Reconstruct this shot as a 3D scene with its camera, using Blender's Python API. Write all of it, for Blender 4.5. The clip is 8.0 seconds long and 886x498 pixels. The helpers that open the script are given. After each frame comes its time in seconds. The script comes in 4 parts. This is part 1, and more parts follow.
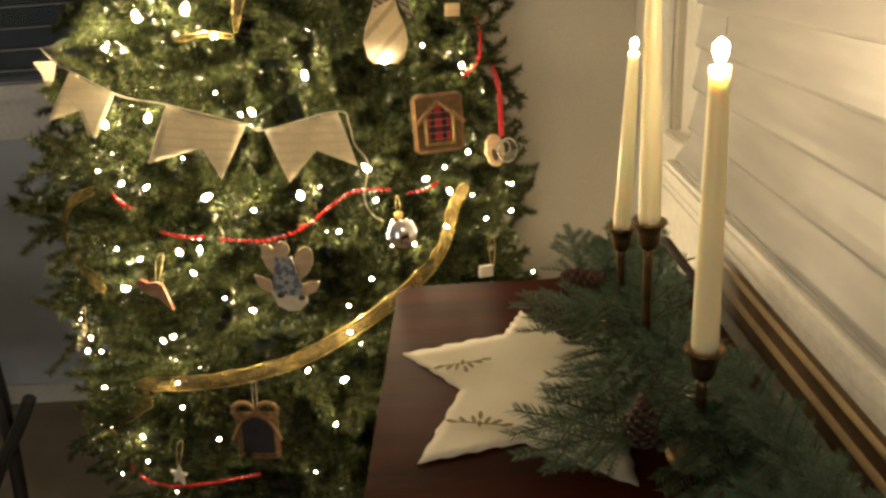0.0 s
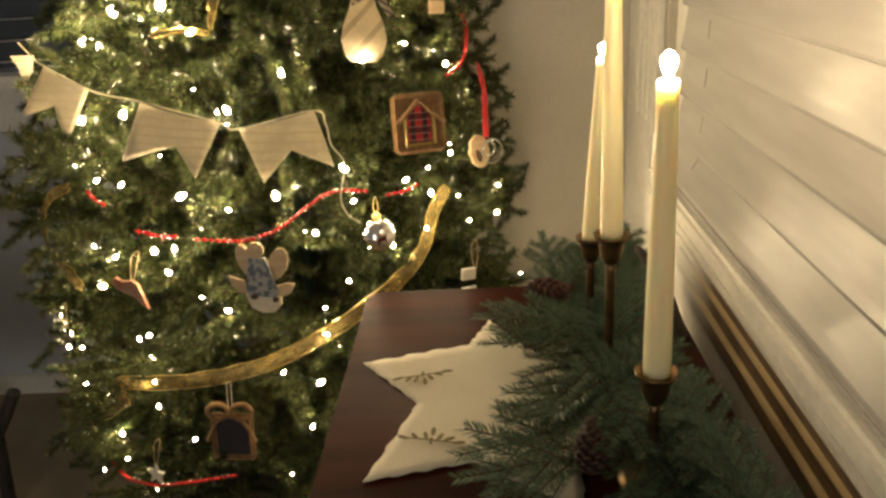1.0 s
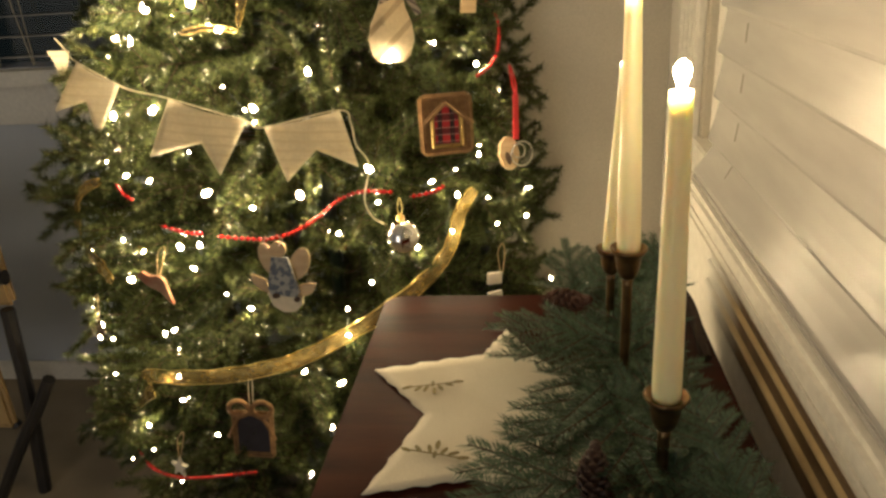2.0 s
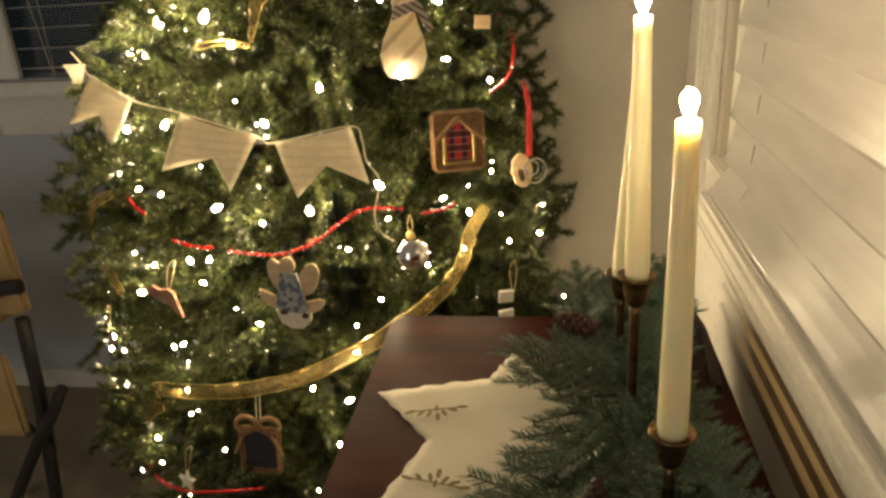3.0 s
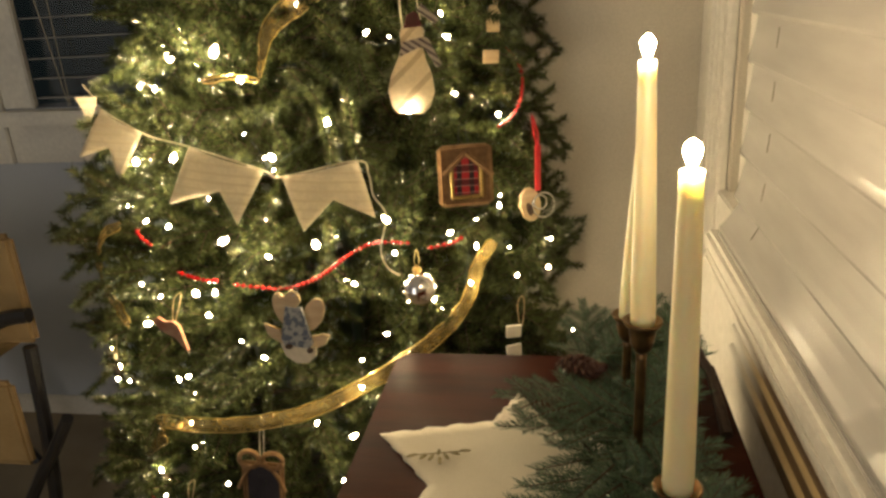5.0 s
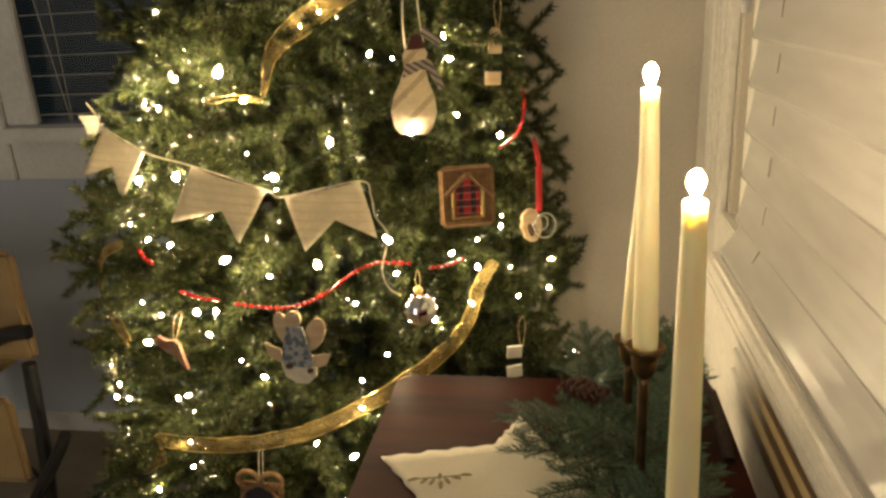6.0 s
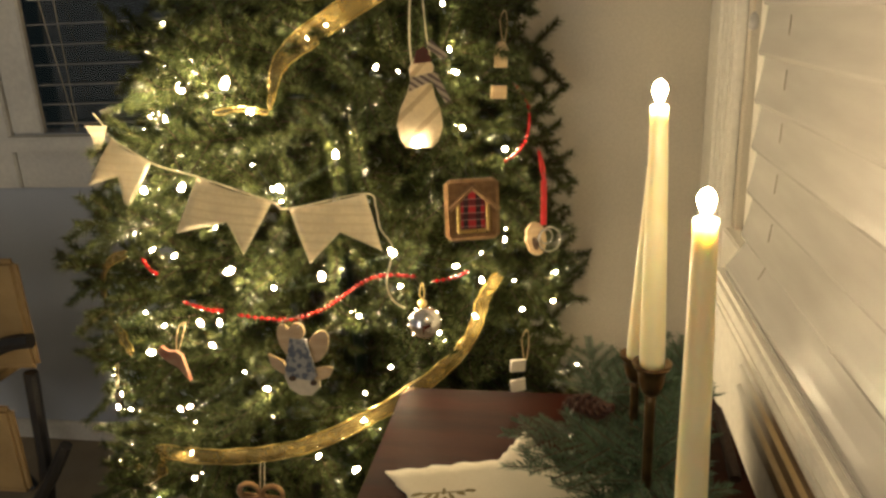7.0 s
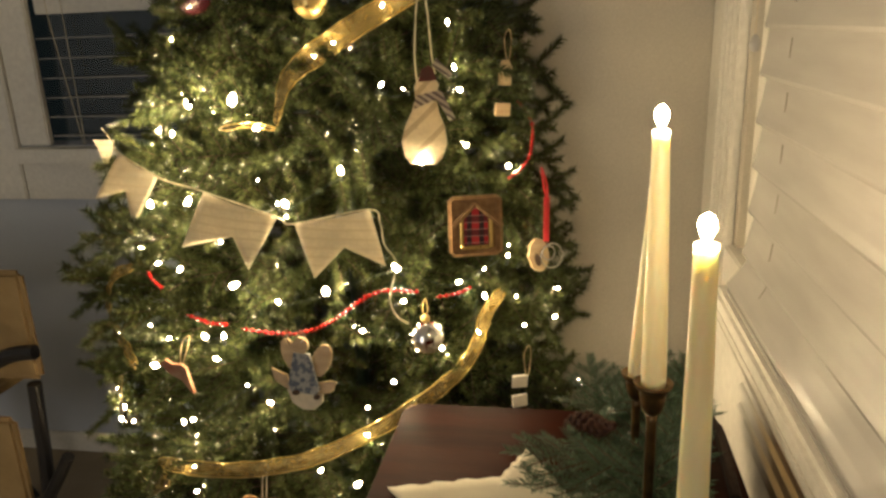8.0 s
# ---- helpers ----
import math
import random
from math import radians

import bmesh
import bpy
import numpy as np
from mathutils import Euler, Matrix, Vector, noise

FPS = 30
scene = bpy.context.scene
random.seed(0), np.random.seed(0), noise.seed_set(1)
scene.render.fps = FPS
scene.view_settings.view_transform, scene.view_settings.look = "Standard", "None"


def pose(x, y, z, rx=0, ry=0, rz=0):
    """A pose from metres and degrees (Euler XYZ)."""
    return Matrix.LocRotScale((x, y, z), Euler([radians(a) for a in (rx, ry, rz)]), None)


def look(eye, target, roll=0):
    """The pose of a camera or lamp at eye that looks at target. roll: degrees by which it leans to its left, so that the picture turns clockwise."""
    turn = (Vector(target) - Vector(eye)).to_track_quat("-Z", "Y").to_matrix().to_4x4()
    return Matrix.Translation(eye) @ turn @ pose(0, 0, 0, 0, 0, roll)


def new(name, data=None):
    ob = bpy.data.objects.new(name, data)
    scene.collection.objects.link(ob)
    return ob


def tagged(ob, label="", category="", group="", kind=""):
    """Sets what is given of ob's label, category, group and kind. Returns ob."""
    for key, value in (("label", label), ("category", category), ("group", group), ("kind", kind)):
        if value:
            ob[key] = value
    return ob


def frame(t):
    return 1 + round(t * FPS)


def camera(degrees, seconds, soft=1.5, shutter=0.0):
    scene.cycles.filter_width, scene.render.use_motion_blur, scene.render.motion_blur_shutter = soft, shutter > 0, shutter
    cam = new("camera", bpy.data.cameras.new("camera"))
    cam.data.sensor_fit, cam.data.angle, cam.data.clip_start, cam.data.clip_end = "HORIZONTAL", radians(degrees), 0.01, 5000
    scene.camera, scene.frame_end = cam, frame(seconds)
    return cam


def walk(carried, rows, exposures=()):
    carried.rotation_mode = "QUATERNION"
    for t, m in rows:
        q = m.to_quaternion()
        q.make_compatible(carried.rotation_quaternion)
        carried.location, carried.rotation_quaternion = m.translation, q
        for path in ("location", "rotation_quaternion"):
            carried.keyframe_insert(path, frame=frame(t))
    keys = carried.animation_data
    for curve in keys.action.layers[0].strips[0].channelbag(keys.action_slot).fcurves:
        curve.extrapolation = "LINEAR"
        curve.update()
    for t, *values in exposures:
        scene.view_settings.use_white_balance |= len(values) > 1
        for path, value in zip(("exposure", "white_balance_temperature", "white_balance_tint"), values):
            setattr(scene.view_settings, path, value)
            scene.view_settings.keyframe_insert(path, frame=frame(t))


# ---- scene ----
cam = camera(62.2, 8.0, soft=2.7)
PATH = [
    (0, (0.105, 0.275, 1.177), (0.026, 2.126, 0.425), -4.4),
    (0.5, (0.127, 0.286, 1.181), (0.057, 2.133, 0.419), -4.3),
    (1, (0.16, 0.304, 1.182), (0.045, 2.146, 0.411), -3.9),
    (1.5, (0.179, 0.317, 1.182), (-0.005, 2.15, 0.404), -3.8),
    (3, (0.203, 0.347, 1.19), (-0.084, 2.18, 0.443), -3.6),
    (3.5, (0.205, 0.352, 1.192), (-0.095, 2.191, 0.466), -3.5),
    (4, (0.209, 0.358, 1.194), (-0.107, 2.2, 0.483), -3.6),
    (4.5, (0.211, 0.361, 1.197), (-0.109, 2.207, 0.497), -3.6),
    (6, (0.208, 0.363, 1.209), (-0.111, 2.229, 0.566), -3.1),
    (6.5, (0.206, 0.364, 1.21), (-0.113, 2.235, 0.582), -2.9),
    (7, (0.203, 0.364, 1.212), (-0.12, 2.24, 0.597), -2.6),
    (7.5, (0.203, 0.361, 1.216), (-0.123, 2.24, 0.614), -2.4),
    (8, (0.202, 0.357, 1.221), (-0.126, 2.241, 0.637), -2.2),
]
walk(cam, [(t, look(eye, target, roll)) for t, eye, target, roll in PATH])

# ---- light ----
world = bpy.data.worlds.new("night")
scene.world = world
world.use_nodes = True
world.node_tree.nodes["Background"].inputs[0].default_value = (0.10, 0.13, 0.2, 1)
world.node_tree.nodes["Background"].inputs[1].default_value = 0.05
FLAME, BULB = 475.0, 1420.0

# unseen fill lamp for general room light, in an added south-wall opening
fill = bpy.data.lights.new("room_fill", "AREA")
fill.shape, fill.size, fill.size_y, fill.energy, fill.color = "RECTANGLE", 0.85, 1.95, 14.0, (1.0, 0.93, 0.83)
lamp = new("room_fill", fill)
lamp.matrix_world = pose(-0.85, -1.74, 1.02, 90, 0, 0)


# ---- materials ----
def ramp(nodes, links, fac, a, b, lo=0.35, hi=0.65):
    r = nodes.new("ShaderNodeValToRGB")
    r.color_ramp.elements[0].position, r.color_ramp.elements[1].position = lo, hi
    r.color_ramp.elements[0].color, r.color_ramp.elements[1].color = (*a, 1), (*b, 1)
    links.new(fac, r.inputs[0])
    return r.outputs[0]


def noise_tex(nodes, links, scale, detail=4.0, stretch=None):
    co = nodes.new("ShaderNodeTexCoord")
    tex = nodes.new("ShaderNodeTexNoise")
    tex.inputs["Scale"].default_value, tex.inputs["Detail"].default_value = scale, detail
    out = co.outputs["Object"]
    if stretch:
        mp = nodes.new("ShaderNodeMapping")
        mp.inputs["Scale"].default_value = stretch
        links.new(out, mp.inputs[0])
        out = mp.outputs[0]
    links.new(out, tex.inputs["Vector"])
    return tex.outputs["Fac"]


def mat(name, a, b=None, rough=0.5, metal=0.0, scale=8.0, fine=120.0, bump=0.15, stretch=None, coat=0.0, sss=None, island=None, through_light=0.0, sheer=0.0, lo=0.35, hi=0.65, rough_var=0.1):
    """A surface with broad colour variation from a to b, fine mottling, relief and uneven gloss."""
    m = bpy.data.materials.new(name)
    m.use_nodes = True
    nodes, links = m.node_tree.nodes, m.node_tree.links
    p = nodes["Principled BSDF"]
    b = b or tuple(c * 0.8 for c in a)
    col = ramp(nodes, links, noise_tex(nodes, links, scale, 4, stretch), a, b, lo, hi)
    fine_fac = noise_tex(nodes, links, fine, 6, stretch)
    mix = nodes.new("ShaderNodeMix")
    mix.data_type, mix.blend_type = "RGBA", "MULTIPLY"
    mix.inputs["Factor"].default_value = 0.5
    links.new(col, mix.inputs["A"])
    links.new(ramp(nodes, links, fine_fac, (0.72, 0.72, 0.72), (1, 1, 1), 0.3, 0.7), mix.inputs["B"])
    out = mix.outputs["Result"]
    if island:
        geo = nodes.new("ShaderNodeNewGeometry")
        mix2 = nodes.new("ShaderNodeMix")
        mix2.data_type = "RGBA"
        links.new(geo.outputs["Random Per Island"], mix2.inputs["Factor"])
        links.new(out, mix2.inputs["A"])
        mix2.inputs["B"].default_value = (*island, 1)
        out = mix2.outputs["Result"]
    links.new(out, p.inputs["Base Color"])
    mr = nodes.new("ShaderNodeMapRange")
    mr.inputs["To Min"].default_value, mr.inputs["To Max"].default_value = max(0.03, rough - rough_var), min(1, rough + rough_var)
    links.new(noise_tex(nodes, links, scale * 3, 3, stretch), mr.inputs["Value"])
    links.new(mr.outputs[0], p.inputs["Roughness"])
    p.inputs["Metallic"].default_value = metal
    p.inputs["Coat Weight"].default_value = coat
    p.inputs["Coat Roughness"].default_value = 0.15
    if sss:
        p.inputs["Subsurface Weight"].default_value = sss[0]
        p.inputs["Subsurface Radius"].default_value = sss[1]
        p.inputs["Subsurface Scale"].default_value = sss[2]
    if bump:
        bp = nodes.new("ShaderNodeBump")
        bp.inputs["Strength"].default_value, bp.inputs["Distance"].default_value = bump, 0.002
        links.new(fine_fac, bp.inputs["Height"])
        links.new(bp.outputs[0], p.inputs["Normal"])
    if through_light:
        tr = nodes.new("ShaderNodeBsdfTranslucent")
        links.new(out, tr.inputs["Color"])
        ms = nodes.new("ShaderNodeMixShader")
        ms.inputs[0].default_value = through_light
        links.new(p.outputs[0], ms.inputs[1])
        links.new(tr.outputs[0], ms.inputs[2])
        shade = ms.outputs[0]
        if sheer:
            clear = nodes.new("ShaderNodeBsdfTransparent")
            ms2 = nodes.new("ShaderNodeMixShader")
            ms2.inputs[0].default_value = sheer
            links.new(shade, ms2.inputs[1])
            links.new(clear.outputs[0], ms2.inputs[2])
            shade = ms2.outputs[0]
        links.new(shade, nodes["Material Output"].inputs[0])
    return m


def glow(name, colour, strength):
    m = bpy.data.materials.new(name)
    m.use_nodes = True
    nodes, links = m.node_tree.nodes, m.node_tree.links
    nodes.remove(nodes["Principled BSDF"])
    e = nodes.new("ShaderNodeEmission")
    e.inputs[0].default_value, e.inputs[1].default_value = (*colour, 1), strength
    links.new(e.outputs[0], nodes["Material Output"].inputs[0])
    return m


def glass(name, colour=(1, 1, 1), rough=0.02):
    m = bpy.data.materials.new(name)
    m.use_nodes = True
    p = m.node_tree.nodes["Principled BSDF"]
    p.inputs["Base Color"].default_value = (*colour, 1)
    p.inputs["Roughness"].default_value, p.inputs["Transmission Weight"].default_value = rough, 1.0
    return m


CREAM_WALL = mat("cream_wall_paint", (0.57, 0.525, 0.44), (0.53, 0.485, 0.40), 0.6, scale=2, fine=260, bump=0.2)
WALL = mat("wall_paint", (0.61, 0.655, 0.73), (0.56, 0.60, 0.68), 0.6, scale=2, fine=260, bump=0.2)
CREAM = mat("ceiling_paint", (0.75, 0.74, 0.70), (0.7, 0.69, 0.66), 0.8, scale=2, fine=200, bump=0.2)
GLOSS_WHITE = mat("gloss_white_paint", (0.84, 0.81, 0.74), (0.79, 0.76, 0.69), 0.44, scale=5, fine=90, bump=0.06, rough_var=0.03)
SLAT_WHITE = mat("blind_white", (0.485, 0.468, 0.445), (0.44, 0.424, 0.40), 0.24, scale=6, fine=40, bump=0.04, stretch=(1, 0.15, 1), rough_var=0.08)
# tan and brown stand in for the shade on the moulding under the sill
SHADED_TAN = mat("bead_shade_tan", (0.50, 0.38, 0.20), (0.40, 0.29, 0.14), 0.35, scale=12, bump=0.1)
SHADED_BROWN = mat("strip_shade_brown", (0.15, 0.095, 0.05), (0.10, 0.06, 0.03), 0.45, scale=12)
CARPET = mat("beige_carpet", (0.33, 0.27, 0.19), (0.26, 0.21, 0.145), 0.95, scale=6, fine=500, bump=0.8)
WOOD = mat("red_brown_wood", (0.060, 0.0115, 0.0048), (0.024, 0.0048, 0.0024), 0.35, scale=3.0, fine=45, bump=0.05, stretch=(1, 7, 1))
WOOD.node_tree.nodes["Principled BSDF"].inputs["Specular IOR Level"].default_value = 0.05
# paler than the wood: the gleam along the tabletop's rim, put into colour
EDGE_GLEAM = mat("wood_edge_gleam", (0.48, 0.29, 0.15), (0.30, 0.16, 0.08), 0.22, scale=20, bump=0.05, coat=0.4)
LINEN = mat("ivory_linen", (0.74, 0.68, 0.55), (0.66, 0.60, 0.47), 0.85, scale=9, fine=700, bump=0.5)
THREAD = mat("olive_thread", (0.22, 0.17, 0.06), (0.14, 0.11, 0.04), 0.7, scale=60, bump=0.3)
WAX = mat("ivory_wax", (0.95, 0.85, 0.56), (0.94, 0.835, 0.53), 0.34, scale=14, fine=9, bump=0.02, sss=(0.85, (1.0, 0.76, 0.56), 0.025))
BRASS = mat("aged_brass", (0.25, 0.155, 0.065), (0.10, 0.062, 0.033), 0.36, 0.9, scale=40, bump=0.15)
WICK = mat("charred_wick", (0.02, 0.015, 0.01), None, 0.9)
NEEDLE = mat("tree_needle", (0.016, 0.031, 0.013), (0.008, 0.019, 0.009), 0.16, scale=5, fine=60, bump=0, island=(0.100, 0.113, 0.043))
FIR = mat("fir_needle", (0.018, 0.058, 0.032), (0.010, 0.036, 0.022), 0.34, scale=12, fine=60, bump=0, island=(0.095, 0.165, 0.085))
BARK = mat("twig_bark", (0.10, 0.06, 0.035), (0.06, 0.035, 0.02), 0.85, scale=60, bump=0.5)
DARK_BARK = mat("dark_twig_bark", (0.045, 0.024, 0.014), (0.025, 0.013, 0.008), 0.7, scale=70, bump=0.6)
CONE_A = mat("cone_scale_dark", (0.055, 0.024, 0.014), (0.028, 0.013, 0.008), 0.6, scale=50, bump=0.3, island=(0.09, 0.045, 0.025))
CONE_B = mat("cone_scale_red", (0.075, 0.028, 0.016), (0.04, 0.016, 0.010), 0.6, scale=50, bump=0.3, island=(0.11, 0.045, 0.026))
GOLD = mat("gold_ribbon_weave", (0.46, 0.34, 0.125), (0.30, 0.22, 0.075), 0.26, 0.75, scale=30, fine=300, bump=0.7, through_light=0.22, sheer=0.42)
GOLD_EDGE = mat("gold_edge", (0.75, 0.55, 0.2), None, 0.3, 0.9, scale=60)
RED_BEAD = mat("red_bead_gloss", (0.42, 0.020, 0.017), (0.28, 0.010, 0.010), 0.18, scale=40, bump=0, coat=0.4)
RED_RIBBON = mat("red_satin", (0.65, 0.03, 0.04), (0.5, 0.015, 0.02), 0.35, scale=40, fine=400)
TWINE = mat("jute_twine", (0.50, 0.36, 0.19), (0.36, 0.25, 0.13), 0.9, scale=90, fine=400, bump=0.8)
BROWN_JUTE = mat("brown_jute", (0.26, 0.15, 0.06), (0.17, 0.09, 0.035), 0.85, scale=90, fine=300, bump=0.8)
PALE_TWINE = mat("cotton_twine", (0.66, 0.58, 0.42), (0.55, 0.47, 0.33), 0.9, scale=90, fine=400, bump=0.6)
TAN_WOOD = mat("pale_wood", (0.56, 0.42, 0.25), (0.44, 0.31, 0.17), 0.6, scale=18, fine=90, bump=0.2, stretch=(1, 1, 5))
CHROME = mat("mirror_silver", (0.86, 0.85, 0.82), (0.8, 0.79, 0.76), 0.05, 1.0, scale=10, bump=0, rough_var=0.02)
BLACK = mat("black_metal", (0.020, 0.019, 0.020), (0.012, 0.012, 0.013), 0.4, scale=20, bump=0.1)
CANVAS = mat("tan_chair_fabric", (0.38, 0.26, 0.115), (0.30, 0.20, 0.085), 0.85, scale=14, fine=300, bump=0.5)
WIRE = mat("dark_green_wire", (0.008, 0.018, 0.009), None, 0.5)
DARK = mat("dark_cloth", (0.03, 0.024, 0.03), (0.02, 0.016, 0.02), 0.85, scale=40, fine=300)
CORD = mat("grey_cord", (0.16, 0.13, 0.10), (0.10, 0.08, 0.06), 0.9, scale=90)
PANE = glass("window_glass")
FLAME_GLOW = glow("candle_flame", (1.0, 0.73, 0.42), FLAME)


def halo_material(name, colour, strength, clear):
    """Mostly clear, faintly glowing shell: a bulb's halo given a shape."""
    m = glow(name, colour, strength)
    nodes, links = m.node_tree.nodes, m.node_tree.links
    e = nodes["Emission"]
    t = nodes.new("ShaderNodeBsdfTransparent")
    ms = nodes.new("ShaderNodeMixShader")
    ms.inputs[0].default_value = clear
    links.new(e.outputs[0], ms.inputs[1])
    links.new(t.outputs[0], ms.inputs[2])
    links.new(ms.outputs[0], nodes["Material Output"].inputs[0])
    return m


BULB_HALO = halo_material("bulb_halo", (1.0, 0.74, 0.38), 1.5, 0.74)
BULB_GLOW = glow("warm_bulb", (1.0, 0.77, 0.44), BULB)


def bands(m, dark, axis, scale, width):
    """Lay dark bands across one object axis over a material's colour."""
    nodes, links = m.node_tree.nodes, m.node_tree.links
    p = nodes["Principled BSDF"]
    base = p.inputs["Base Color"].links[0].from_socket
    co = nodes.new("ShaderNodeTexCoord")
    mp = nodes.new("ShaderNodeMapping")
    mp.inputs["Rotation"].default_value = axis
    wv = nodes.new("ShaderNodeTexWave")
    wv.inputs["Scale"].default_value, wv.inputs["Distortion"].default_value = scale, 0.5
    links.new(co.outputs["Object"], mp.inputs[0])
    links.new(mp.outputs[0], wv.inputs["Vector"])
    mx = nodes.new("ShaderNodeMix")
    mx.data_type = "RGBA"
    links.new(ramp(nodes, links, wv.outputs["Fac"], (0, 0, 0), (0.75, 0.75, 0.75), width, width + 0.08), mx.inputs["Factor"])
    mx.inputs["B"].default_value = (*dark, 1)
    links.new(base, mx.inputs["A"])
    links.new(mx.outputs["Result"], p.inputs["Base Color"])
    return m


def striped(name, light, dark, axis, scale, width, rough=0.6, lets=0.0):
    """Bands of two colours across one object axis, broken by grain."""
    m = mat(name, light, tuple(c * 0.82 for c in light), rough, scale=20, fine=200, bump=0.2, through_light=lets)
    nodes, links = m.node_tree.nodes, m.node_tree.links
    p = nodes["Principled BSDF"]
    base = p.inputs["Base Color"].links[0].from_socket
    co = nodes.new("ShaderNodeTexCoord")
    mp = nodes.new("ShaderNodeMapping")
    mp.inputs["Rotation"].default_value = axis
    wv = nodes.new("ShaderNodeTexWave")
    wv.inputs["Scale"].default_value, wv.inputs["Distortion"].default_value = scale, 0.8
    links.new(co.outputs["Object"], mp.inputs[0])
    links.new(mp.outputs[0], wv.inputs["Vector"])
    mx = nodes.new("ShaderNodeMix")
    mx.data_type = "RGBA"
    links.new(ramp(nodes, links, wv.outputs["Fac"], (0, 0, 0), (1, 1, 1), width, width + 0.06), mx.inputs["Factor"])
    mx.inputs["B"].default_value = (*dark, 1)
    links.new(base, mx.inputs["A"])
    links.new(mx.outputs["Result"], p.inputs["Base Color"])
    return m


PLAID = striped("red_black_plaid", (0.50, 0.03, 0.035), (0.03, 0.012, 0.015), (0, 0, 0), 16, 0.62, 0.85)
bands(PLAID, (0.04, 0.012, 0.015), (0, radians(90), 0), 14, 0.55)
bands(PLAID, (0.45, 0.30, 0.25), (0, radians(90), 0), 29, 0.95)
STRIPED_WOOD = striped("ivory_striped_wood", (0.70, 0.62, 0.47), (0.10, 0.055, 0.03), (0, radians(-42), 0), 10, 0.82, 0.6, 0.6)
SCARF = striped("grey_striped_knit", (0.45, 0.38, 0.30), (0.12, 0.09, 0.08), (0, radians(60), 0), 38, 0.55, 0.9)
SHEET_MUSIC = striped("ivory_music_paper", (0.76, 0.69, 0.53), (0.56, 0.49, 0.35), (0, radians(84), 0), 24, 0.78, 0.8, 0.35)
BLUE_PRINT = mat("blue_floral_cloth", (0.34, 0.34, 0.32), (0.10, 0.12, 0.16), 0.85, scale=130, fine=300, bump=0.3, lo=0.45, hi=0.55)


# ---- mesh helpers ----
def link(name, verts, faces, material, parent=None, label="", smooth=False):
    me = bpy.data.meshes.new(name)
    me.from_pydata([tuple(v) for v in verts], [], faces)
    me.materials.append(material)
    if smooth:
        me.shade_smooth()
    ob = new(name, me)
    ob.parent = parent
    return tagged(ob, label)


def part(name, bm, material, parent=None, label="", smooth=False):
    me = bpy.data.meshes.new(name)
    bmesh.ops.recalc_face_normals(bm, faces=bm.faces)
    bm.to_mesh(me)
    bm.free()
    me.materials.append(material)
    if smooth:
        me.shade_smooth()
    ob = new(name, me)
    ob.parent = parent
    return tagged(ob, label)


def thing(name, place, label, category, group="", kind=""):
    ob = new(name)
    ob.empty_display_size = 0.02
    ob.location = place
    return tagged(ob, label, category, group, kind)


def box(x0, x1, y0, y1, z0, z1, bevel=0.0, seg=2, bm=None):
    bm = bm or bmesh.new()
    vs = bmesh.ops.create_cube(bm, size=1)["verts"]
    for v in vs:
        v.co = Vector(((x0 + x1) / 2 + v.co.x * (x1 - x0), (y0 + y1) / 2 + v.co.y * (y1 - y0), (z0 + z1) / 2 + v.co.z * (z1 - z0)))
    if bevel:
        bmesh.ops.bevel(bm, geom=list({e for v in vs for e in v.link_edges}), offset=bevel, segments=seg, affect="EDGES")
    return bm


def slab(name, x0, x1, y0, y1, z0, z1, material, parent=None, bevel=0.0, label="", kind=""):
    return tagged(part(name, box(x0, x1, y0, y1, z0, z1, bevel), material, parent, label), kind=kind)


def lathe(profile, seg=24, bm=None, at=(0, 0, 0)):
    """A turned solid from (radius, height) pairs, bottom to top."""
    bm = bm or bmesh.new()
    rings = []
    for r, z in profile:
        rings.append([bm.verts.new((at[0] + r * math.cos(2 * math.pi * k / seg), at[1] + r * math.sin(2 * math.pi * k / seg), at[2] + z)) for k in range(seg)])
    for a, b in zip(rings, rings[1:]):
        for k in range(seg):
            bm.faces.new((a[k], a[(k + 1) % seg], b[(k + 1) % seg], b[k]))
    bm.faces.new(list(reversed(rings[0])))
    bm.faces.new(rings[-1])
    return bm


def smooth_path(points, steps=6):
    pts = [Vector(p) for p in points]
    out = []
    for i in range(len(pts) - 1):
        a, b, c, d = pts[max(0, i - 1)], pts[i], pts[i + 1], pts[min(len(pts) - 1, i + 2)]
        for k in range(steps):
            u = k / steps
            out.append(0.5 * ((2 * b) + (c - a) * u + (2 * a - 5 * b + 4 * c - d) * u * u + (3 * b - a - 3 * c + d) * u ** 3))
    return out + [pts[-1]]


def tube(points, radius, seg=6, bm=None, taper=1.0):
    bm = bm or bmesh.new()
    rings = []
    n = len(points)
    for i, p in enumerate(points):
        t = (points[min(n - 1, i + 1)] - points[max(0, i - 1)]).normalized()
        s = t.cross(Vector((0.31, 0.17, 0.93))).normalized()
        u = t.cross(s)
        r = radius * (1 + (taper - 1) * i / max(1, n - 1))
        rings.append([bm.verts.new(p + (s * math.cos(2 * math.pi * k / seg) + u * math.sin(2 * math.pi * k / seg)) * r) for k in range(seg)])
    for a, b in zip(rings, rings[1:]):
        for k in range(seg):
            bm.faces.new((a[k], a[(k + 1) % seg], b[(k + 1) % seg], b[k]))
    bm.faces.new(list(reversed(rings[0])))
    bm.faces.new(rings[-1])
    return bm


